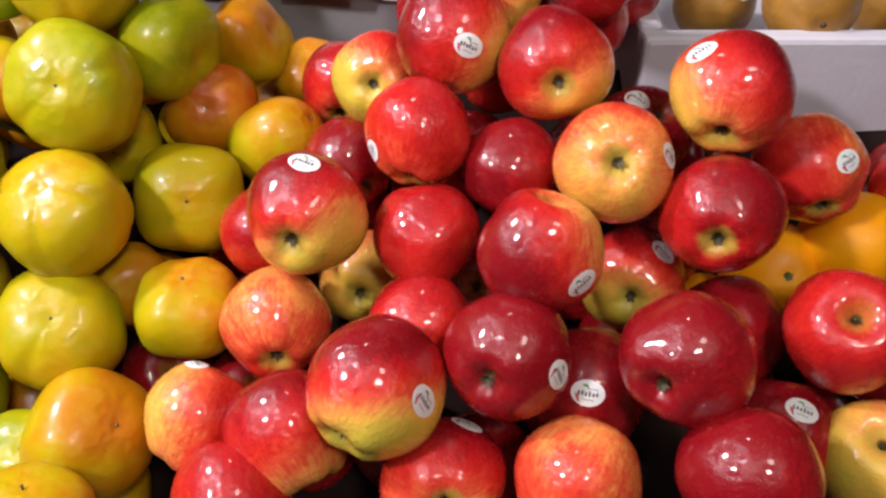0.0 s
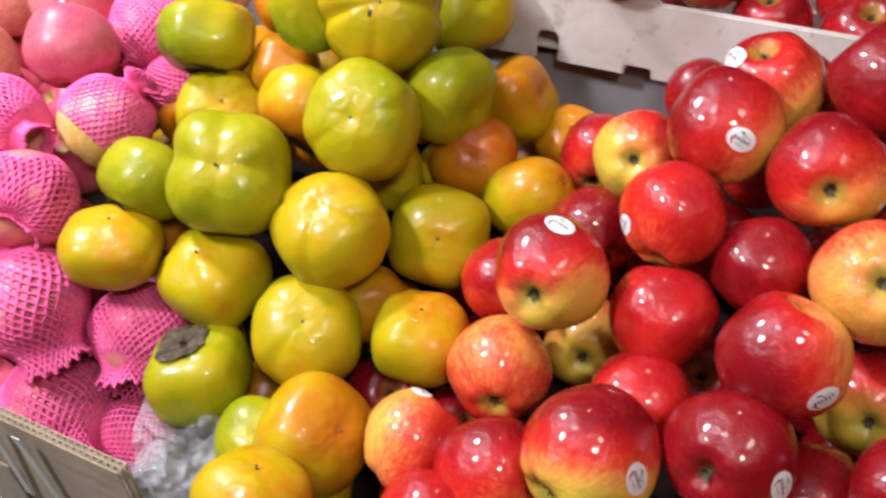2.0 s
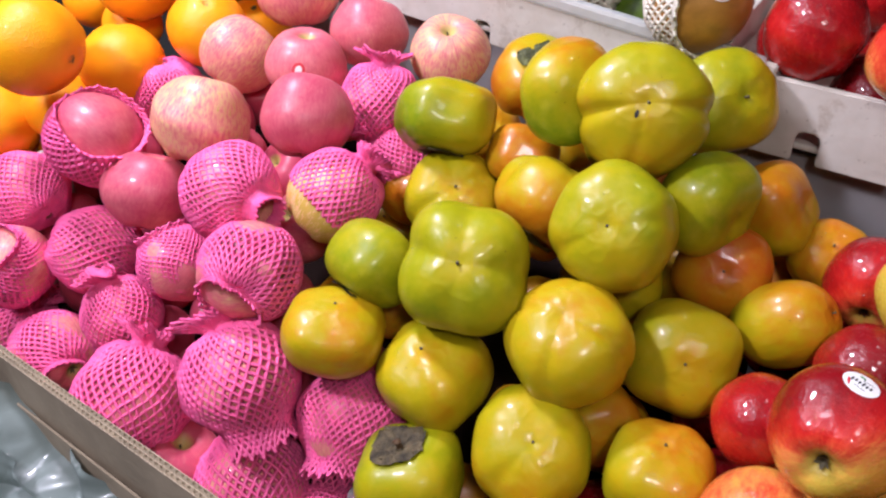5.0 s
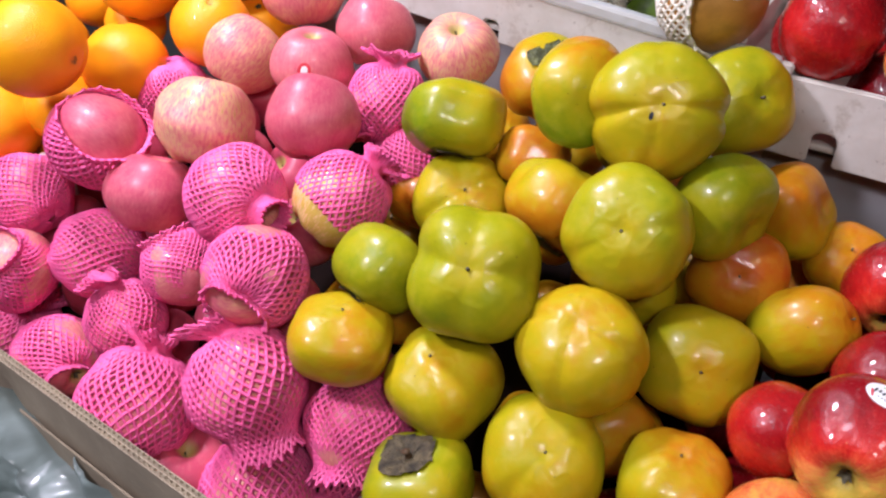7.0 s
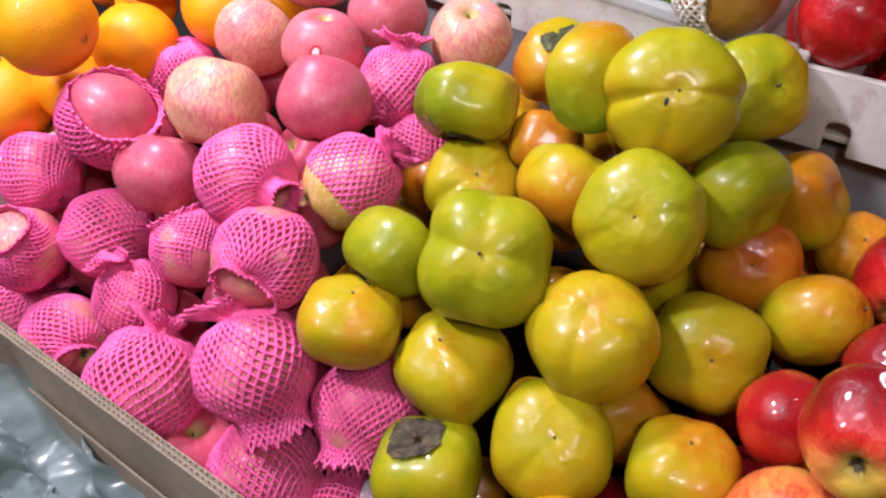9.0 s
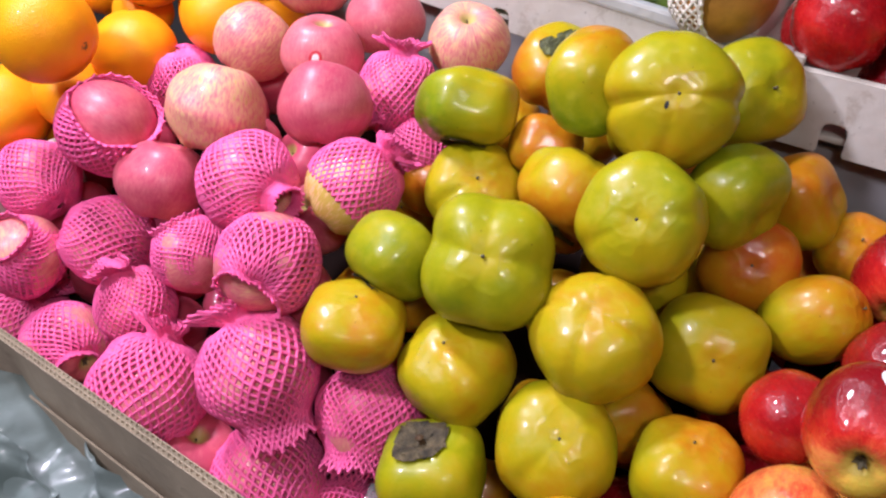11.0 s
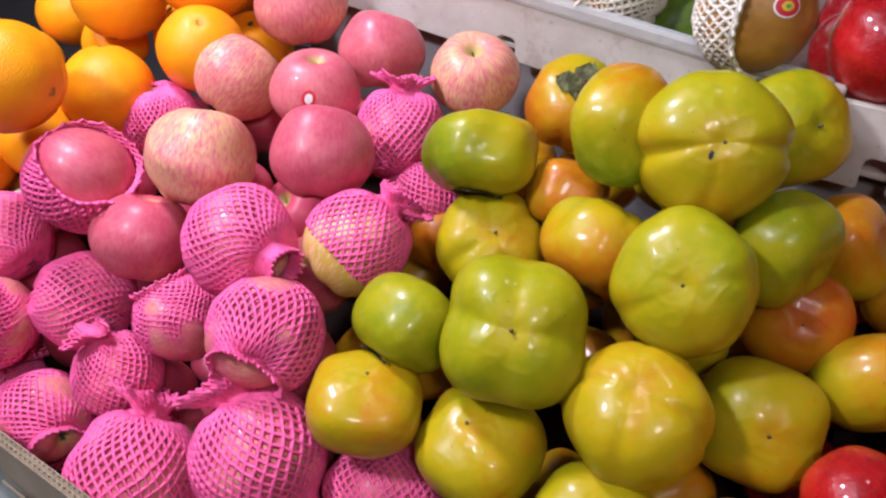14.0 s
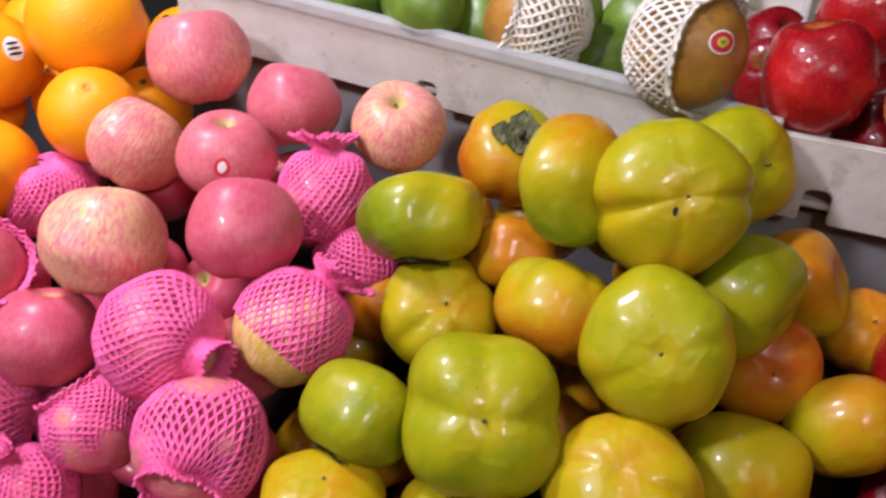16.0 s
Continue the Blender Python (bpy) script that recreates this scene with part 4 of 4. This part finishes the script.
red_apple((0.049, 0.476, 0.983), 0.0365, (-0.19, 0.83, 0.53), 0.86, blush=(-0.13, -0.01, 0.16))
red_apple((0.253, 0.355, 0.947), 0.0400, (-0.24, -0.39, 0.89), 0.80, blush=(0.06, -0.00, -0.06))
red_apple((0.000, 0.294, 0.878), 0.0400, (0.04, -0.84, 0.53), 0.60, "calyx", sticker=(0.38, 0.52, 0.77), blush=(0.00, 0.36, 0.22))
red_apple((0.080, 0.280, 0.900), 0.0400, (0.53, 0.78, 0.35), 0.50, blush=(-0.05, -0.07, -0.05))
red_apple((0.171, 0.261, 0.933), 0.0400, (0.15, 0.91, 0.38), 0.86, blush=(-0.14, -0.00, 0.14))
red_apple((0.275, 0.305, 0.883), 0.0400, (-0.28, -0.22, 0.93), 0.20, blush=(0.16, 0.03, 0.11))
red_apple((-0.051, 0.580, 0.991), 0.0376, (-0.05, -0.91, 0.41), 0.42, "calyx", blush=(0.27, 0.28, 0.15))
red_apple((-0.085, 0.623, 0.959), 0.0362, (-0.02, -0.91, -0.41), 0.60, "calyx", blush=(-0.15, 0.12, 0.23))
red_apple((-0.076, 0.541, 0.936), 0.0367, (-0.64, 0.75, 0.16), 0.88, blush=(0.01, -0.02, 0.15))
red_apple((-0.062, 0.479, 0.874), 0.0380, (-0.03, -0.95, 0.31), 0.33, "calyx", blush=(-0.02, 0.25, 0.00))
red_apple((-0.014, 0.388, 0.918), 0.0370, (-0.07, 0.81, 0.58), 0.62, blush=(0.00, 0.07, 0.19))
red_apple((0.202, 0.403, 0.893), 0.0400, (0.12, 0.89, 0.43), 0.90, blush=(-0.03, 0.01, 0.15))
red_apple((0.147, 0.527, 0.973), 0.0390, (0.33, -0.29, 0.90), 0.90, sticker=(-0.20, -0.17, 0.97), blush=(-0.03, -0.02, 0.15))
red_apple((-0.133, 0.483, 0.918), 0.0356, (-0.75, 0.66, 0.11), 0.66, blush=(0.03, -0.01, 0.20))
red_apple((-0.134, 0.290, 0.862), 0.0390, (-0.09, 0.89, 0.44), 0.58, blush=(0.02, 0.05, 0.19))
red_apple((0.112, 0.598, 1.073), 0.0399, (0.74, -0.45, -0.49), 0.82, "calyx", blush=(-0.13, -0.06, 0.20))
red_apple((0.039, 0.614, 1.049), 0.0399, (-0.38, -0.21, 0.90), 0.52, sticker=(-0.79, -0.22, 0.58), blush=(-0.22, 0.10, 0.18))
red_apple((0.358, 0.496, 0.946), 0.0400, (-0.31, 0.43, 0.85), 0.60, blush=(-0.01, 0.13, 0.15))
red_apple((0.225, 0.330, 0.871), 0.0390, (0.29, 0.83, 0.47), 0.90, sticker=(0.00, -0.17, 0.99), blush=(0.01, 0.16, 0.12))
persimmon((-0.267, 0.536, 1.010), 0.0478, (0.04, -0.82, 0.57), 0.33, "tip", shape=13, spin=0.5, blush=(0.01, -0.05, -0.03))
persimmon((-0.274, 0.472, 0.946), 0.0463, (-0.08, -0.37, 0.93), 0.48, "tip", shape=14, spin=0.2, blush=(0.03, 0.01, 0.05))
persimmon((-0.279, 0.420, 0.879), 0.0458, (0.19, -0.52, 0.84), 0.39, "tip", shape=13, spin=0.7, blush=(0.01, -0.14, 0.01))
persimmon((-0.244, 0.348, 0.847), 0.0445, (0.71, -0.21, 0.67), 0.60, "tip", blush=(0.11, 0.04, 0.08))
persimmon((-0.201, 0.524, 0.916), 0.0449, (0.23, -0.78, 0.58), 0.44, "tip", blush=(0.07, -0.02, -0.03))
persimmon((-0.189, 0.436, 0.883), 0.0396, (0.03, -0.00, 1.00), 0.53, "tip", blush=(0.17, 0.13, 0.10))
persimmon((-0.215, 0.605, 1.003), 0.0428, (-0.87, 0.50, 0.02), 0.24, "tip", squash=0.92, leafy=False, blush=(-0.03, -0.04, -0.06))
persimmon((-0.193, 0.604, 0.950), 0.0399, (0.14, -0.84, 0.52), 0.80, "tip", blush=(0.06, 0.06, 0.08))
persimmon((-0.169, 0.675, 0.971), 0.0409, (-0.85, 0.14, -0.51), 0.60, "tip", squash=0.86, leafy=False, blush=(-0.01, 0.06, 0.17))
persimmon((-0.137, 0.576, 0.934), 0.0335, (0.80, -0.01, 0.60), 0.56, "tip", shape=15, spin=0.4, squash=1.5, blush=(0.20, 0.03, 0.12))
persimmon((-0.118, 0.673, 0.939), 0.0337, (0.03, -0.55, 0.83), 0.70, "tip")
persimmon((-0.268, 0.574, 0.936), 0.0363, (0.27, -0.92, 0.26), 0.40, "tip")
persimmon((-0.242, 0.474, 0.870), 0.0320, (0.57, -0.79, 0.25), .62, "tip")
persimmon((-0.291, 0.343, 0.829), 0.0359, (0.13, -0.37, 0.92), .20, "tip")
persimmon((-0.250, 0.265, 0.877), 0.0380, (0.11, 0.25, 0.96), .55, "tip")
persimmon((-0.364, 0.480, 0.978), 0.0521, (0.21, -0.71, 0.67), 0.27, "tip", shape=10, spin=1.45, blush=(0.04, -0.00, -0.03))
persimmon((-0.276, 0.608, 1.071), 0.0510, (0.27, -0.77, 0.58), 0.40, "tip", shape=11, spin=0.0, mark=(-0.14, -0.16), blush=(-0.03, -0.08, -0.11))
persimmon((-0.230, 0.709, 1.041), 0.0454, (0.53, -0.63, 0.56), 0.30, "tip", blush=(0.16, 0.02, -0.00))
green_one = persimmon((-0.439, 0.599, 1.030), 0.0455, (-0.18, 0.62, 0.76), 0.29, "tip", squash=0.86, blush=(0.26, 0.15, 0.04))
leaflet = sepals_mesh("leaflet", LEAF, 1, 1.0, 0.24, 0.1, 0.0)
turn = Vector((-0.86, -0.36, 0.36)).to_track_quat("X", "Z").to_matrix().to_4x4()
piece("leaflet", leaflet, green_one, green_one.matrix_basis.inverted() @ Matrix.Translation((-0.4128, 0.6140, 1.0562)) @ turn @ Matrix.Scale(0.019, 4), "small green leaf stuck to the fruit")
persimmon((-0.397, 0.696, 1.033), 0.0406, (0.35, -0.45, 0.82), 0.58, "leaf", shape=12, spin=0.6, blush=(-0.17, -0.16, -0.13))
persimmon((-0.338, 0.613, 1.069), 0.0430, (-0.96, 0.18, -0.21), 0.36, "tip", squash=0.92, leafy=False, blush=(0.05, 0.17, 0.29))
persimmon((-0.374, 0.612, 1.003), 0.0324, (-0.10, 0.68, 0.72), 0.70, "tip")
persimmon((-0.337, 0.572, 0.992), 0.0417, (0.22, 0.78, 0.59), 0.58, "tip", shape=12, spin=0.9, blush=(0.03, -0.20, -0.20))
persimmon((-0.417, 0.567, 0.975), 0.0421, (0.33, -0.52, 0.79), 0.42, "tip", shape=12, spin=0.3, squash=0.85)
persimmon((-0.478, 0.603, 0.943), 0.0320, (-0.12, -0.21, 0.97), .72, "tip")
persimmon((-0.444, 0.478, 0.956), 0.0377, (-0.21, -0.82, -0.53), 0.20, "leaf", blush=(0.01, 0.04, 0.04))
persimmon((-0.452, 0.425, 0.924), 0.0417, (0.13, 0.05, 0.99), 0.51, "tip", squash=0.85)
persimmon((-0.372, 0.441, 0.895), 0.0451, (-0.15, -0.25, 0.96), 0.42, "tip")
persimmon((-0.360, 0.378, 0.847), 0.0433, (-0.23, 0.01, 0.97), .25, "leaf")
pink_apple((-0.671, 0.551, 0.997), 0.0453, (-0.01, 0.49, 0.87), 0.32)
pink_apple((-0.562, 0.567, 1.017), 0.0425, (-0.21, 0.62, 0.75), 0.74)
pink_apple((-0.621, 0.653, 1.021), 0.0399, (0.11, 0.05, 0.99), 0.62, sticker=(0.40, -0.85, 0.33))
pink_apple((-0.722, 0.669, 1.005), 0.0415, (0.29, 0.75, 0.60), 0.42)
pink_apple((-0.692, 0.748, 1.055), 0.0465, (-0.22, 0.26, 0.94), 0.52)
pink_apple((-0.597, 0.734, 1.028), 0.0397, (-0.09, 0.44, 0.89), 0.64)
pink_apple((-0.499, 0.722, 1.029), 0.0397, (0.15, -0.30, 0.94), 0.34)
pink_apple((-0.702, 0.495, 0.943), 0.0415, (0.01, 0.55, 0.83), 0.78)
wrapped_apple((-0.769, 0.507, 0.976), 0.0476, (0.78, -0.16, 0.61), 0.90, "hood")
wrapped_apple((-0.593, 0.487, 0.976), 0.0457, (0.97, -0.21, 0.08), .3, "neck")
wrapped_apple((-0.513, 0.526, 0.971), 0.0438, (0.45, 0.69, 0.57), .05, "half")
wrapped_apple((-0.531, 0.643, 1.001), 0.0401, (-0.12, 0.46, 0.88), .35, "tail")
wrapped_apple((-0.787, 0.626, 0.966), 0.0392, (0.03, 0.04, 1.00), .4, "closed")
wrapped_apple((-0.651, 0.465, 0.895), 0.0376, (-0.82, 0.22, 0.53), .35, "open")
wrapped_apple((-0.540, 0.439, 0.942), 0.0442, (0.28, -0.96, 0.09), .35, "open")
wrapped_apple((-0.774, 0.470, 0.866), 0.0467, (0.80, 0.47, -0.37), .35, "tail")
wrapped_apple((-0.704, 0.429, 0.840), 0.0390, (-0.30, 0.10, 0.95), .35, "tail")
wrapped_apple((-0.772, 0.390, 0.793), 0.0448, (0.97, -0.22, -0.06), .4, "eye")
wrapped_apple((-0.830, 0.415, 0.864), 0.0427, (-0.00, -0.60, 0.80), .35, "open")
wrapped_apple((-0.631, 0.357, 0.825), 0.0520, (-0.09, 0.78, 0.62), .35, "tail")
wrapped_apple((-0.523, 0.385, 0.872), 0.0516, (-0.59, 0.31, 0.74), .3, "double")
wrapped_apple((-0.510, 0.360, 0.770), 0.0522, (0.68, -0.70, -0.23), .3, "skirt")
wrapped_apple((-0.437, 0.415, 0.841), 0.0457, (0.15, -0.79, -0.59), .35, "skirt")
wrapped_apple((-0.873, 0.488, 0.896), 0.0436, (-0.91, 0.25, 0.34), .35, "closed")
wrapped_apple((-0.878, 0.421, 0.761), 0.0477, (0.57, 0.26, 0.78), .35, "tail")
wrapped_apple((-0.439, 0.373, 0.745), 0.0405, (0.58, 0.78, 0.22), .8, "closed")
pink_apple((-0.584, 0.348, 0.765), 0.0451, (0.18, 0.22, 0.96), .8)
wrapped_apple((-0.498, 0.619, 0.960), 0.0355, (-0.67, 0.19, 0.72), .6, "tail")
orange_fruit((-0.833, 0.516, 1.055), 0.0475, (0.98, 0.10, -0.15), .5)
orange_fruit((-0.836, 0.617, 0.994), 0.0450, (-0.16, 0.34, 0.93), .5)
orange_fruit((-0.762, 0.675, 1.026), 0.0418, (0.38, -0.32, 0.87), .5)
orange_fruit((-0.878, 0.700, 1.052), 0.0459, (0.03, -0.50, -0.86), .5, sticker=(0.89, -0.18, 0.42))
orange_fruit((-0.941, 0.518, 0.948), 0.0500, (0.03, 0.19, 0.98), .5)
orange_fruit((-0.878, 0.560, 0.961), 0.0388, (-0.16, 0.41, 0.90), .5)
orange_fruit((-0.796, 0.741, 1.077), 0.0512, (0.33, -0.15, 0.93), .5)
wrapped_pear((-0.279, 0.783, 1.098), 0.0470, (0.82, -0.45, 0.35), .5, "wide", sticker=(0.51, -0.72, 0.47))
wrapped_pear((-0.407, 0.829, 1.086), 0.0466, (-0.88, -0.04, 0.48), .5, "open")
green_mango((-0.509, 0.832, 1.096), 0.0375, (0.37, -0.90, -0.24), .5)
green_mango((-0.586, 0.869, 1.082), 0.0375, (-0.13, -0.98, 0.13), .5)
red_apple((-0.180, 0.791, 1.083), 0.0436, (-0.17, 0.21, 0.96), 0.80, blush=(0.06, -0.01, 0.11))
red_apple((-0.135, 0.899, 1.094), 0.0430, (-0.28, -0.21, 0.94), 0.80, blush=(0.05, -0.01, 0.11))
red_apple((-0.099, 0.751, 1.088), 0.0391, (-0.23, -0.20, 0.95), 0.62, sticker=(0.03, -0.96, 0.29), blush=(0.15, 0.02, 0.20))
red_apple((-0.021, 0.787, 1.073), 0.0410, (-0.32, -0.00, 0.95), 0.60, blush=(0.17, 0.01, 0.25))
orange_fruit((0.306, 0.470, 0.918), 0.0400, (-0.29, 0.30, 0.91), .5)
orange_fruit((0.253, 0.469, 0.887), 0.0400, (-0.06, -0.75, 0.66), .5, "tip")
brown_pear((0.269, 0.787, 0.950), 0.0400, (-0.08, -0.84, -0.54), .5, sticker=(0.43, -0.66, 0.62))
brown_pear((0.313, 0.675, 1.009), 0.0400, (-0.04, -0.99, -0.09), .5, "calyx")
brown_pear((0.425, 0.750, 0.969), 0.0400, (-0.04, -0.88, -0.47), .5)
green_mango((-0.464, 0.859, 1.069), 0.0375, (0.23, -0.84, -0.49), .5)
green_mango((-0.358, 0.864, 1.035), 0.0375, (0.67, -0.46, 0.58), .5)

# ---- fruit deeper in the piles, seen in the gaps ----
MAKERS = {"red_apple": red_apple, "persimmon": persimmon, "wrapped_apple": pink_apple, "orange_fruit": orange_fruit, "pink_apple": pink_apple}
rng = random.Random(5)
SHOWN = len(PLACED)
for place, r, kind in list(PLACED) + list(PLACED):
    if kind not in MAKERS or place.y > 0.74:
        continue
    for lean in ((0, 0), (0.035, 0.02), (-0.035, -0.02), (0.03, -0.03), (-0.03, 0.03), (0.06, 0.0), (-0.05, 0.05), (0.0, 0.055), (0.04, 0.06)):
        p = place + Vector((lean[0] + rng.uniform(-0.008, 0.008), 0.035 + lean[1], -0.062))
        size = 0.036 + rng.uniform(-0.002, 0.002)
        if p.z < 0.76 or p.y > 0.73 or p.y < 0.33:
            continue
        if any((p - q).xy.length < 0.09 and p.z > q.z - 0.025 for q, s, _ in PLACED[:SHOWN]):
            continue
        if all((p - q).length > (size + s) * 0.86 for q, s, _ in PLACED):
            MAKERS[kind](tuple(p), size, (rng.uniform(-0.4, 0.4), -0.5, 0.8), rng.uniform(0.7, 0.95) if kind != "persimmon" else rng.uniform(0.4, 0.8))

# the rest of the fruit in the back cartons
for i in range(5):
    for j in range(2):
        p = Vector((-0.66 + 0.085 * i, 0.90 + 0.085 * j - 0.01 * i, 1.052))
        if all((p - q).length > 0.082 for q, _, _ in PLACED):
            green_mango(tuple(p), 0.036, (rng.uniform(-1, 1), rng.uniform(-1, 0.2), 0.3), 0.5)
for i in range(5):
    for j in range(3):
        p = Vector((-0.20 + 0.08 * i, 0.81 + 0.08 * j - 0.01 * i, 1.03))
        if all((p - q).length > 0.074 for q, _, _ in PLACED):
            red_apple(tuple(p), 0.038, (rng.uniform(-0.5, 0.5), -0.4, 0.8), rng.uniform(0.7, 0.95))
for i in range(5):
    for j in range(4):
        p = Vector((-1.02 + 0.085 * i, 0.60 + 0.08 * j, 0.93 + 0.03 * j))
        if all((p - q).length > 0.076 for q, _, _ in PLACED):
            orange_fruit(tuple(p), 0.040, (rng.uniform(-0.5, 0.5), -0.3, 0.8), 0.5)
for i in range(6):
    for j in range(3):
        p = Vector((-1.00 + 0.07 * i, 0.64 + 0.06 * j, 0.90 + 0.03 * j))
        if all((p - q).length > 0.068 for q, _, _ in PLACED):
            orange_fruit(tuple(p), 0.038, (rng.uniform(-0.5, 0.5), -0.3, 0.8), 0.5)
